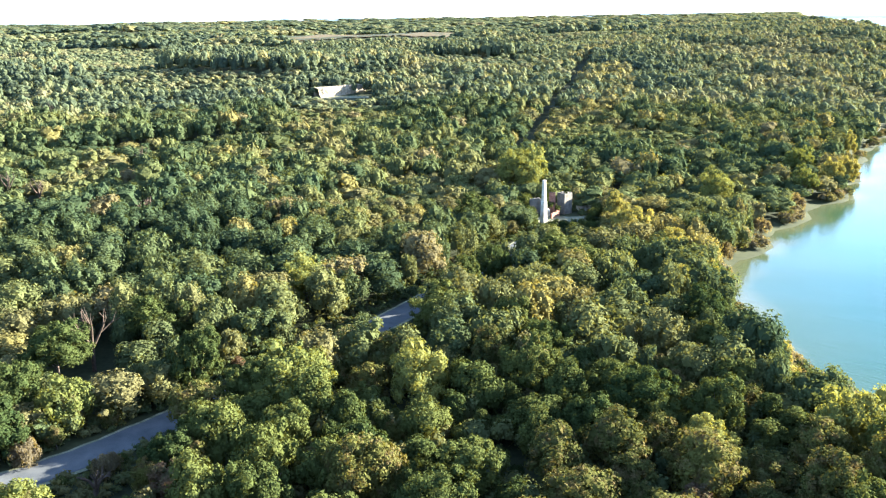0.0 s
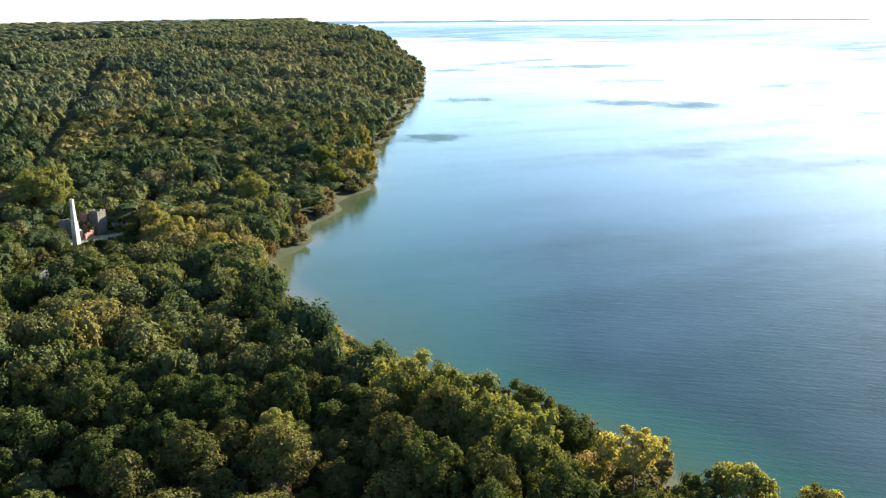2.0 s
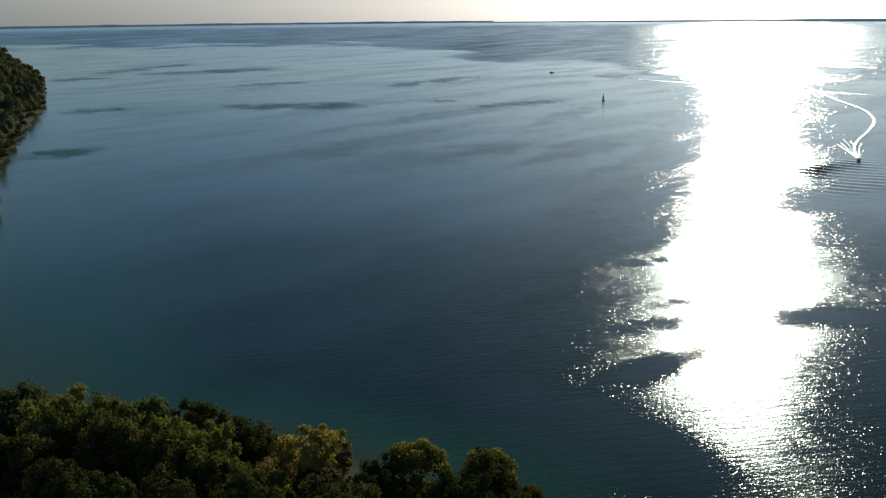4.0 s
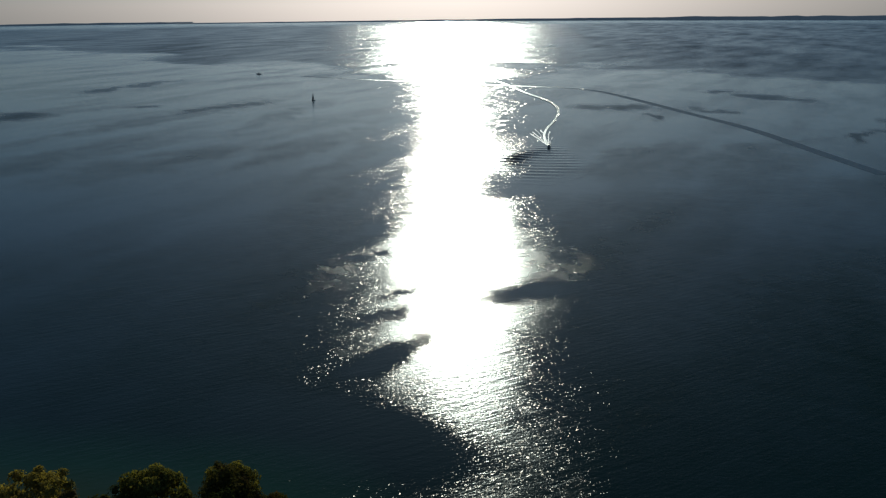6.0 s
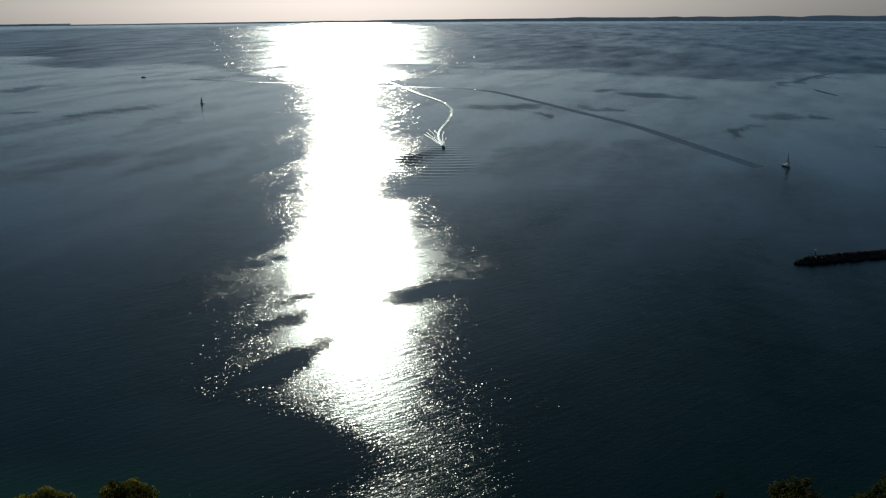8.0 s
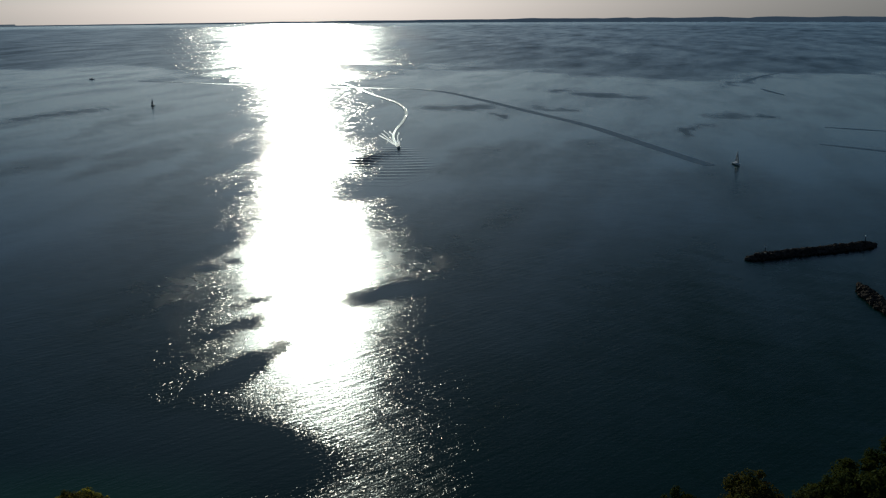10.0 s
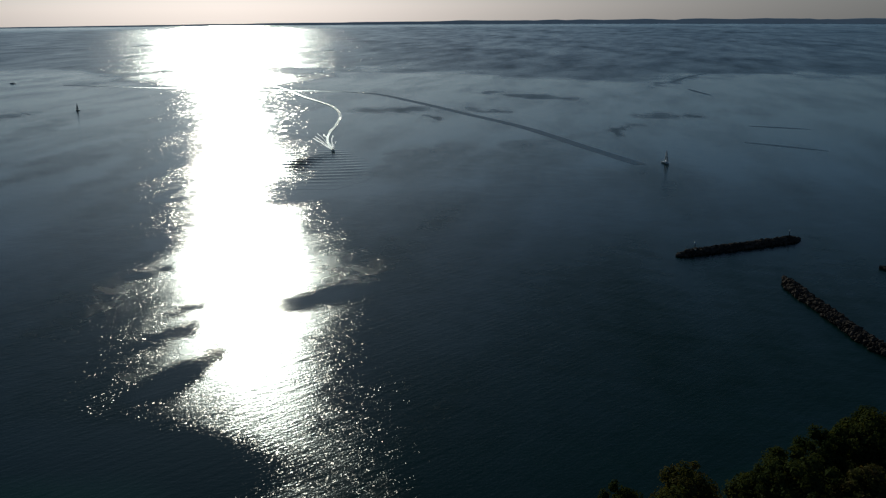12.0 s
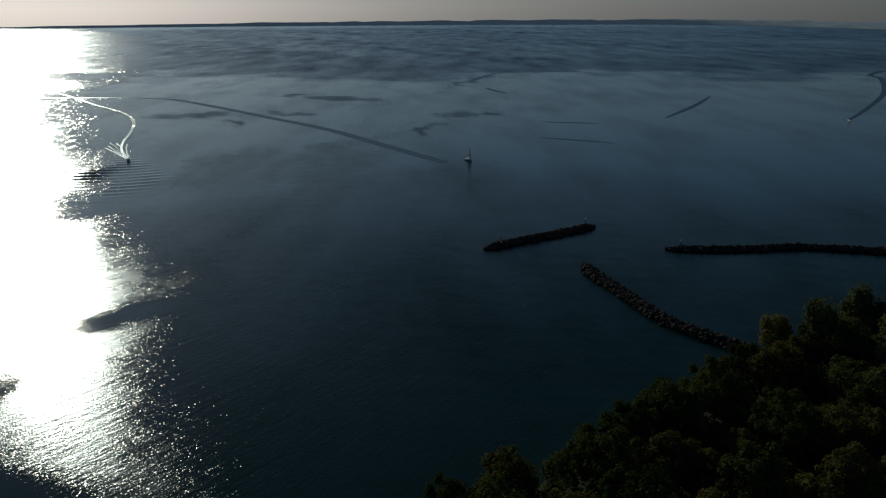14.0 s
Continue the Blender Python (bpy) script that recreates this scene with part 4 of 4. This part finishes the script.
# woods further off, joined: many small crowns with their own tone
def join_woods(name, spots, forms, label, grow, mat, tone=0.0, stands=False, brown=0.0, vary=(0.75, 1.2)):
    vs, fs, ts, count = [], [], [], 0
    rs = np.random.RandomState(5)
    ground = height(spots[:, 0], spots[:, 1])
    for (x, y, s), z in zip(spots, ground):
        v, f = forms[rs.randint(len(forms))]
        old = stand(x, y) if stands else 0.6
        k = grow(s) * rs.uniform(*vary)
        up = max(0.5, 0.72 + 0.42 * old) * rs.uniform(0.9, 1.1) * (0.66 + 0.34 * min(k, 1.5)) if stands else min(k, 1.3) * rs.uniform(0.85, 1.12)
        a = rs.uniform(0, 6.283)
        ca, sa = math.cos(a) * k, math.sin(a) * k
        vs.append(np.stack([v[:, 0] * ca - v[:, 1] * sa + x, v[:, 0] * sa + v[:, 1] * ca + y, v[:, 2] * up + z], -1))
        fs.append(f + count)
        count += len(v)
        # the far slope by the lake is tinted lighter, in place of sunlit haze
        g = 0.44 + tone + (0.10 - 0.2 * max(old, 0) + 0.2 * float(smooth((x - 90) / 160)) * float(smooth((y - 420) / 250)) if stands else 0) + 0.5 * noise.noise((x * 0.008, y * 0.008, 2.2)) + 0.35 * noise.noise((x * 0.02, y * 0.02, 6.2)) + 0.2 * noise.noise((x * 0.05, y * 0.05, 9.1)) + rs.normal() * 0.2
        u = rs.uniform()
        t = min(max(g, 0.0), 0.78)
        if u < 0.02:
            t = rs.uniform(0.86, 0.92)
        elif u < 0.032:
            t = 0.97
        if stands and y < 1000 and u > 0.3 and any(math.hypot(((x - a) * math.cos(radians(w)) + (y - b) * math.sin(radians(w))) / l, ((y - b) * math.cos(radians(w)) - (x - a) * math.sin(radians(w))) / h) < 1 for a, b, l, h, w in TURNED):
            t = rs.uniform(0.8, 0.94)
        if u > 1 - brown:
            t = rs.uniform(0.97, 1.0)
        ts.append(np.full(len(v), t))
    me = mesh_of(name, np.vstack(vs), np.vstack(fs), mat, False, {"tint": np.concatenate(ts)})
    return tagged(new(name, me), label, "woods", kind="stuff")


def keep_land(spots, bank=1.0):
    d = inland(spots[:, 0], spots[:, 1])
    ok = (d > bank) & ~open_ground(spots[:, 0], spots[:, 1])
    ok &= ~((d < 14) & (spots[:, 1] > 75) & (spots[:, 1] < 216))
    for a, b, c in planted:
        ok &= np.hypot(spots[:, 0] - a, spots[:, 1] - b) > c
    return spots[ok]


rs_w = np.random.RandomState(21)
close_forms = [crown_arrays(rs_w, *FORMS[i][:2], 0.8, 20, 1500, 0.28, 1, 0.78, 0.42) for i in (0, 1, 2, 3, 5, 0)]
mid = darts(rs_w, keep_land(scatter(rs_w, 178, 340, -33, 33, lambda r: 3.8), 5.0), 2.6, 7.2)
join_woods("woods", mid, close_forms, "dense mixed green and olive woods on low ground", lambda s: s / 4.3, WOODS, 0.0, True, 0.0, (0.95, 1.08))
side = keep_land(scatter(rs_w, 205, 420, 112, 135, lambda r: 8.2))
join_woods("harbour_woods", side, close_forms, "dark green woods beside the harbour", lambda s: 1.15, WOODS)
mid_forms = [crown_arrays(rs_w, r, h, 0.4, 12, 360, 0.40, 1, 0.85, 0.27) for r, h in ((4.9, 10.5), (4.4, 12), (5.3, 10.5), (4.0, 10), (4.8, 12.5), (5.0, 11))]
mid = darts(rs_w, keep_land(scatter(rs_w, 340, 620, -33, 33, lambda r: 4.4), 5.0), 3.0, 7.6)
join_woods("rising_woods", mid, mid_forms, "dense mixed green and olive woods on rising ground", lambda s: s / 4.6, WOODS, -0.06, True, 0.0, (0.95, 1.08))
far_forms = [crown_arrays(rs_w, 4.8, 10.4, 0.2, 6, 130, 0.42, 1, 0.88, 0.3) for _ in range(8)]
distant_forms = [crown_arrays(rs_w, 4.8, 10.4, 0.2, 4, 50, 0.6, 1, 0.88, 0.3) for _ in range(8)]
far = darts(rs_w, keep_land(scatter(rs_w, 620, 1250, -33, 33, lambda r: 5.4)), 3.2, 6.8)
join_woods("high_woods", far, far_forms, "dense green woods on the plateau with scattered yellowing trees", lambda s: s / 4.5, HAZED_WOODS, -0.04, True, 0.0, (0.95, 1.08))
far = keep_land(scatter(rs_w, 1250, 4700, -33, 33, lambda r: max(11.0, r * 0.0125, r * 0.022 - 12)))
join_woods("distant_woods", far, distant_forms, "endless distant woods with scattered yellowing trees", lambda s: s / 7.8 * 1.08, HAZED_WOODS, -0.04, True)


# bushes that overhang the water's edge, joined
def bank_spots(rs):
    out = []
    for (ax, ay), (bx, by) in zip(BANK[3:-4][:-1], BANK[3:-4][1:]):
        n = int(math.hypot(bx - ax, by - ay) / (2.2 if ay > 215 else 0.7)) + 1
        for i in range(n):
            t = (i + rs.uniform(0, 1)) / n
            out.append((ax + (bx - ax) * t + rs.uniform(-4 if ay > 215 else -14, 2), ay + (by - ay) * t + rs.uniform(-2, 2), 5.0))
    spots = np.array(out)
    d = inland(spots[:, 0], spots[:, 1])
    return spots[(d > np.where(spots[:, 1] > 215, 2.4, -0.2)) & (d < np.where(spots[:, 1] > 205, 8, 15)) & (spots[:, 1] > 75)]


bushes = bank_spots(rs_w)
bush_forms = [crown_arrays(rs_w, 4.6, 7.0, -0.5, 8, 150, 0.6, 1) for _ in range(4)]
join_woods("bank_bushes", bushes, bush_forms, "grey-green and tan bushes along the water's edge", lambda s: 0.55, WOODS, 0.28, False, 0.45)


# undergrowth in the glades and along the road, joined
green_spots = np.vstack([scatter(rs_w, 105, 215, -36, 12, lambda r: 2.3), scatter(rs_w, 108, 205, 22, 58, lambda r: 2.8), scatter(rs_w, 215, 372, -12, 14, lambda r: 2.8)])
x, y = green_spots[:, 0], green_spots[:, 1]
off_road = line_distance(x, y, ROAD)
yard = np.hypot((x - 47) / 12, (y - 338) / 6) < 1
walls = (np.hypot((x - 38.7) / 3, (y - 331) / 3) < 1) | (np.hypot((x - 46) / 8, (y - 347) / 6) < 1) | (np.hypot((x - 58.5) / 4, (y - 354) / 4) < 1)
ok = (off_road > 4.9 + rs_w.uniform(0, 1.2, len(x))) & ((off_road < 15) | open_ground(x, y) | ((x > 30) & (y < 215))) & ~yard & ~walls & (inland(x, y) > 4)
green_spots = green_spots[ok]
under_forms = [crown_arrays(rs_w, 4.6, 6.0, -0.5, 4, 60, 0.95, 1) for _ in range(4)]
join_woods("undergrowth", green_spots, under_forms, "low dense green undergrowth beside the road", lambda s: 0.30, WOODS, -0.12)


# saplings between the near trees, joined
small = keep_land(np.vstack([scatter(rs_w, 106, 194, -34, 62, lambda r: 5.6), scatter(rs_w, 100, 206, 95, 134, lambda r: 6.0)]), 3.0)
small = small[~((small[:, 1] > 75) & (small[:, 1] < 210) & (inland(small[:, 0], small[:, 1]) < 13))]
small_forms = [crown_arrays(rs_w, *FORMS[i][:2], 0.8, 7, 240, 0.55, 1) for i in (0, 1, 2, 3)]
join_woods("saplings", small, small_forms, "young mixed trees and saplings between the taller trees", lambda s: 0.58, WOODS, -0.06)


# the wood goes on below and beside the viewpoint, joined
below = keep_land(scatter(rs_w, 12, 106, -62, 152, lambda r: 9.5), 6.0)
join_woods("woods_below", below, mid_forms, "mixed green woods on the low ground by the lake", lambda s: 1.1, WOODS)

# ---------------------------------------------------------------- stone breakwaters
def stone(seed):
    rs = np.random.RandomState(seed)
    v = ICO1[0] * rs.uniform(0.75, 1.2, (len(ICO1[0]), 1)) * np.array([1.0, rs.uniform(0.6, 0.9), rs.uniform(0.5, 0.8)])
    return mesh_of("stone", v, ICO1[1], ROCK)


STONES = [stone(60 + i) for i in range(8)]


def breakwater(line, width, tall, count, seed, label):
    """A bank of dumped rock: a rough core with single armour stones on it."""
    rs = np.random.RandomState(seed)
    top = tagged(new("breakwater"), label, "breakwater", "harbour breakwaters")
    pts = [Vector((*p, 0)) for p in line]
    cum = [0.0]
    for a, b in zip(pts[:-1], pts[1:]):
        cum.append(cum[-1] + (b - a).length)

    def at(s):
        for i in range(len(pts) - 1):
            if s <= cum[i + 1] or i == len(pts) - 2:
                k = (s - cum[i]) / (cum[i + 1] - cum[i])
                way = (pts[i + 1] - pts[i]).normalized()
                return pts[i].lerp(pts[i + 1], k), way
    v, f = [], []
    n = int(cum[-1] / 0.8)
    for i in range(n + 1):
        p, way = at(cum[-1] * i / n)
        side = Vector((-way.y, way.x, 0))
        end = min(1.0, (min(i, n - i) + 0.6) / 8)
        for j, (o, zz) in enumerate(((-0.60, -1.2), (-0.46, 0.1), (-0.30, 0.58), (-0.13, 0.9), (0.04, 1.0), (0.22, 0.78), (0.42, 0.2), (0.60, -1.2))):
            q = p + side * o * width * end + Vector(noise.noise_vector((p.x * 0.9, p.y * 0.9, j * 2.0))) * 0.5
            v.append((q.x, q.y, zz * tall * (end if zz > 0 else 1) + 0.55 * noise.noise((p.x * 0.9, p.y * 0.9, j * 1.7))))
        if i:
            b = (i - 1) * 8
            f += [(b + j, b + j + 1, b + 9 + j, b + 8 + j) for j in range(7)]
    part("core", mesh_of("core", v, f, DARK_ROCK), None, top)
    def spot():
        """A place on the bank's back, its rise there and the lean of its side."""
        s = rs.uniform(0, cum[-1])
        p, way = at(s)
        end = min(1.0, (min(s, cum[-1] - s) + 0.8) / 6)
        o = rs.uniform(-0.55, 0.55)
        q = p + Vector((-way.y, way.x, 0)) * o * width * end
        return q, max(0.05, tall * end * (1 - (abs(o) / 0.55) ** 1.6))
    vs, fs, done = [], [], 0
    for i in range(int(cum[-1] * 16)):      # smaller rubble between the armour stones
        q, rise = spot()
        turn = np.array(Euler(rs.uniform(0, 6.28, 3)).to_matrix())
        vs.append((ICO1[0] * rs.uniform(0.7, 1.25, (len(ICO1[0]), 1)) * rs.uniform(0.22, 0.5) * [1, 0.8, 0.65]) @ turn.T + [q.x, q.y, rise + 0.12])
        fs.append(ICO1[1] + done)
        done += len(ICO1[0])
    tagged(part("rubble", mesh_of("rubble", np.vstack(vs), np.vstack(fs), ROCK), None, top), kind="stuff")
    for i in range(count):
        q, rise = spot()
        k = rs.uniform(0.5, 1.25)
        ob = new("stone", STONES[rs.randint(8)])
        ob.parent = top
        ob.matrix_basis = pose(q.x, q.y, rise + 0.1, rs.uniform(-30, 30), rs.uniform(-30, 30), rs.uniform(0, 360)) @ Matrix.Diagonal((k, k, k, 1))
    return top


breakwater([(296, -66), (304, -83), (312, -100), (320, -117)], 4.5, 1.6, 240, 1, "detached dark rock breakwater with a beacon at each end")
breakwater([(270, -95), (254, -95), (239, -97), (224, -98), (211, -100), (198, -106), (188, -112), (181, -116)], 4.7, 1.6, 290, 2, "curved dark rock breakwater running out from the shore")
breakwater([(283, -131), (279, -145), (277, -160), (276, -179), (270, -194), (262, -210), (252, -236)], 4.3, 1.4, 290, 3, "long curved dark rock breakwater round the harbour")


def beacon(x, y, z):
    top = tagged(new("beacon"), "slim steel light beacon post on the breakwater", "beacon", "harbour beacons")
    top.location = (x, y, z)
    bm = bmesh.new()
    box(bm, 0, 0, 0.15, 0.9, 0.9, 0.5, 0, 0.05)
    part("plinth", bm, CONCRETE, top)
    bm = bmesh.new()
    tube(bm, (0, 0, 0.35), (0, 0, 2.4), 0.14, 0.11, 8)
    pole = part("pole", bm, DARKPAINT, top)
    bm = bmesh.new()
    tube(bm, (0, 0, 2.38), (0, 0, 2.75), 0.24, 0.2, 10), tube(bm, (0, 0, 2.75), (0, 0, 2.92), 0.2, 0.05, 10)
    part("lantern", bm, GELCOAT, pole, "white lantern")
    return top


for place in ((299, -73, 1.5), (318, -112, 1.4), (281.8, -135.5, 1.1)):
    beacon(*place)


# ---------------------------------------------------------------- boats
def hull_mesh(length, beam, depth):
    """An open hull skin with a pointed bow and a flat stern, decked over."""
    bm = bmesh.new()
    rows = []
    for i in range(11):
        s = i / 10
        w = beam / 2 * (1 - max(0, (s - 0.45) / 0.55) ** 2.0) * (0.85 + 0.15 * min(1, s * 4))
        sheer = depth * (1 + 0.25 * s * s)
        row = [(-w, sheer), (-w * 0.92, depth * 0.45), (-w * 0.5, 0.05), (0, -0.15), (w * 0.5, 0.05), (w * 0.92, depth * 0.45), (w, sheer)]
        rows.append([bm.verts.new((length * (s - 0.5) + (0.12 * length * zz / depth * s if s > 0.8 else 0), yy, zz)) for yy, zz in row])
    for a, b in zip(rows[:-1], rows[1:]):
        for j in range(6):
            bm.faces.new((a[j], b[j], b[j + 1], a[j + 1]))
        bm.faces.new((a[6], b[6], b[0], a[0]))
    bm.faces.new(rows[0][::-1])
    bmesh.ops.remove_doubles(bm, verts=bm.verts[:], dist=0.01)
    bmesh.ops.recalc_face_normals(bm, faces=bm.faces[:])
    return bm


def sailboat(x, y, turn, tall, label, hull_mat, sail_mat, size=1.0, sails=True):
    top = tagged(new("sailboat"), label, "sailboat", "boats on the lake")
    top.matrix_basis = pose(x, y, 0.0, 0, 0, turn)
    k = tall / 8.5 * size
    part("hull", hull_mesh(6.4 * k, 2.2 * k, 0.8 * k), hull_mat, top)
    bm = bmesh.new()
    box(bm, 0.4 * k, 0, 1.05 * k, 2.2 * k, 1.3 * k, 0.5 * k, 0, 0.12 * k)
    part("cabin", bm, GELCOAT, top)
    bm = bmesh.new()
    tube(bm, (0.7 * k, 0, 0.6 * k), (0.7 * k, 0, tall), 0.07, 0.045, 8)
    mast = part("mast", bm, STEEL, top)
    bm = bmesh.new()
    tube(bm, (0.7 * k, 0, 1.6 * k), (-2.4 * k, 0.5 * k, 1.6 * k), 0.05, 0.05, 8)
    part("boom", bm, STEEL, mast)

    def sail(name, tack, head, clew, belly):
        bm = bmesh.new()
        a, b, c = Vector(tack), Vector(head), Vector(clew)
        n, grid = 8, []
        for i in range(n + 1):
            u = i / n
            l, r = a.lerp(b, u), c.lerp(b, u)
            grid.append([bm.verts.new(l.lerp(r, j / 5) + Vector((0, belly * math.sin(math.pi * j / 5) * math.sin(math.pi * min(1, u + 0.15)), 0))) for j in range(6)])
        for p, q in zip(grid[:-1], grid[1:]):
            for j in range(5):
                bm.faces.new((p[j], p[j + 1], q[j + 1], q[j]))
        bmesh.ops.remove_doubles(bm, verts=bm.verts[:], dist=0.005)
        bmesh.ops.solidify(bm, geom=bm.faces[:], thickness=0.02)
        part(name, bm, sail_mat, top)
    if not sails:
        return top
    sail("mainsail", (0.6 * k, 0.03, 1.7 * k), (0.65 * k, 0.03, tall * 0.97), (-2.3 * k, 0.55 * k, 1.7 * k), 0.35 * k)
    sail("jib", (3.1 * k, 0, 0.95 * k), (0.8 * k, 0, tall * 0.85), (0.5 * k, 0.45 * k, 1.2 * k), 0.3 * k)
    return top


def motorboat(x, y, turn, length, label):
    top = tagged(new("motorboat"), label, "motorboat", "boats on the lake")
    top.matrix_basis = pose(x, y, 0.05, 0, -3, turn)
    part("hull", hull_mesh(length, length * 0.36, length * 0.13), GELCOAT, top)
    bm = bmesh.new()
    box(bm, length * 0.02, 0, length * 0.17, length * 0.34, length * 0.26, length * 0.1, 0, 0.1)
    part("console", bm, DARKPAINT, top)
    bm = bmesh.new()
    for s in (-1, 1):
        tube(bm, (-length * 0.15, s * length * 0.12, length * 0.13), (-length * 0.12, s * length * 0.12, length * 0.36), 0.04, 0.04, 6)
        tube(bm, (length * 0.12, s * length * 0.12, length * 0.13), (length * 0.1, s * length * 0.12, length * 0.36), 0.04, 0.04, 6)
    box(bm, 0, 0, length * 0.37, length * 0.34, length * 0.3, 0.08, 0, 0.03)
    part("canopy", bm, DARKPAINT, top)
    bm = bmesh.new()
    box(bm, -length * 0.53, 0, length * 0.12, 0.5, 0.45, 0.9, 0, 0.1)
    part("outboard_motor", bm, DARKPAINT, top)
    return top


sailboat(484, -98.5, 200, 8.6, "white sailing yacht with its sails set on calm water", GELCOAT, SAILCLOTH)
# dark hull and sail: its silhouette against the light, put into the colour
sailboat(741, 359, 62, 7.2, "small sailing yacht far out, coloured dark as a silhouette", DARKPAINT, DARKPAINT, 0.85)
motorboat(524, 96, 192, 6.5, "dark open motorboat running fast ahead of its foaming wake")
motorboat(597, -417, 160, 6.0, "small white motorboat leaving a dark curved wake")
motorboat(1016, 568, 100, 6.0, "small dark motorboat far out on the lake")


# ---------------------------------------------------------------- wakes on the water
def wake(line, width, label, lift=0.05, mat=None):
    return ribbon("wake", line, width, lift, mat or RUFFLED, label, "wake", follow=False)


wake([(995, 494), (964, 394), (949, 320), (933, 262), (925, 212), (896, 127), (818, 74), (714, 18), (635, -24), (539, -61), (480, -84)], lambda s: 5 + 6 * s * (1.4 - s), "long dark ruffled wake crossing the calm lake")
wake([(527, 97), (560, 106), (600, 112), (657, 116), (719, 125), (784, 146), (853, 182), (951, 228), (1082, 300)], lambda s: 1.0 + 3.0 * s, "curved wake trail behind the motorboat", 0.25)
wake([(600, -418), (658, -473), (785, -583), (940, -692), (997, -718), (1063, -786)], lambda s: 3 + 6 * s, "dark curved wake behind the small motorboat")
for line in ([(935, -209), (900, -212), (868, -217)], [(1012, -206), (1090, -240), (1163, -284)], [(646, -291), (720, -350), (796, -403)], [(642, -189), (632, -210), (624, -227)],
             [(562, -164), (545, -185), (528, -204)], [(1089, -678), (1180, -770), (1263, -867)]):
    wake(line, lambda s: 1.5 + 4 * math.sin(math.pi * min(1, s + 0.05)), "thin dark streak of ruffled water", 0.04)


def crest(line, width, tall, mat, name):
    """A single raised wave along a line."""
    v, f = [], []
    pts = [Vector((*p, 0)) for p in line]
    n = len(pts)
    for i, p in enumerate(pts):
        way = (pts[min(i + 1, n - 1)] - pts[max(i - 1, 0)]).normalized()
        side = Vector((-way.y, way.x, 0))
        k = math.sin(math.pi * (i + 0.3) / (n - 0.4)) * (0.75 + 0.5 * noise.noise((p.x * 0.3, p.y * 0.3, 1.0)))
        for o, h in ((-1, -0.05), (-0.45, 0.4), (0, 1), (0.45, 0.4), (1, -0.05)):
            q = p + side * o * width / 2
            v.append((q.x, q.y, 0.03 + max(-0.05, h * tall * max(k, 0.05))))
        if i:
            b = (i - 1) * 5
            f += [(b + j, b + j + 1, b + 6 + j, b + 5 + j) for j in range(4)]
    return mesh_of(name, v, f, mat, True)


# foaming arms behind the boat, then the waves that spread towards the sun's path
foam = tagged(new("boat_wake"), "white foaming V-shaped wake with spreading waves", "wake")
heading = Vector((-math.cos(radians(12)), -math.sin(radians(12)), 0))
stern = Vector((528, 97, 0))
for k, (ang, length) in enumerate(((-4, 34), (-1, 62), (2, 70), (5, 75), (8, 60), (11, 52))):
    way = -(Matrix.Rotation(radians(ang), 3, "Z") @ heading)
    side = Vector((-way.y, way.x, 0))
    line = []
    for i in range(16):
        s = i / 15
        p = stern + way * (2 + length * s) + side * (1.0 * noise.noise((s * 6, k * 3.0, 0.0)) + 1.0 * s * s * (1 if ang > 0 else -1))
        line.append((p.x, p.y))
    part("foam_arm", crest(line, 0.55 + 0.3 * (k % 3), 0.35, FOAM, "foam_arm"), None, foam)


def wave_field(cx, cy, half_x, half_y, source, length, tall):
    """A sheet of waves in the mesh, made tall to show from the camera, that fades into the lake: crests run round their
    source.
    """
    nx, ny = 170, 110
    u, w = np.meshgrid(np.linspace(-1, 1, nx), np.linspace(-1, 1, ny), indexing="ij")
    x, y = cx + u * half_x, cy + w * half_y + u * half_x * 0.22
    fade = smooth(1.15 - np.hypot(u, w)) * (0.6 + 0.4 * np.sin(x * 0.05) * np.cos(y * 0.13 + 1))
    reach = np.hypot(x - source[0], y - source[1])
    ring = 0.5 + 0.5 * np.sin(reach * 2 * np.pi / length)
    z = 0.03 + tall * fade * fade * ring ** 1.6
    i, j = np.meshgrid(np.arange(nx - 1), np.arange(ny - 1), indexing="ij")
    a = (i * ny + j).ravel()
    f = np.stack([a, a + ny, a + ny + 1, a + 1], -1)
    keep = (fade.ravel()[f].max(1) > 0.02)
    return mesh_of("wake_sheet", np.stack([x.ravel(), y.ravel(), z.ravel()], -1), f[keep], WATER, True, {"ruffle": ruffle(x.ravel(), y.ravel(), None), "depth": np.ones(x.size), "offshore": np.clip((x.ravel() - 222) / 450, 0, 1)})


part("wake_sheet", wave_field(480, 100, 72, 34, (572, 104), 8.5, 1.3), None, foam, "spreading ripples")
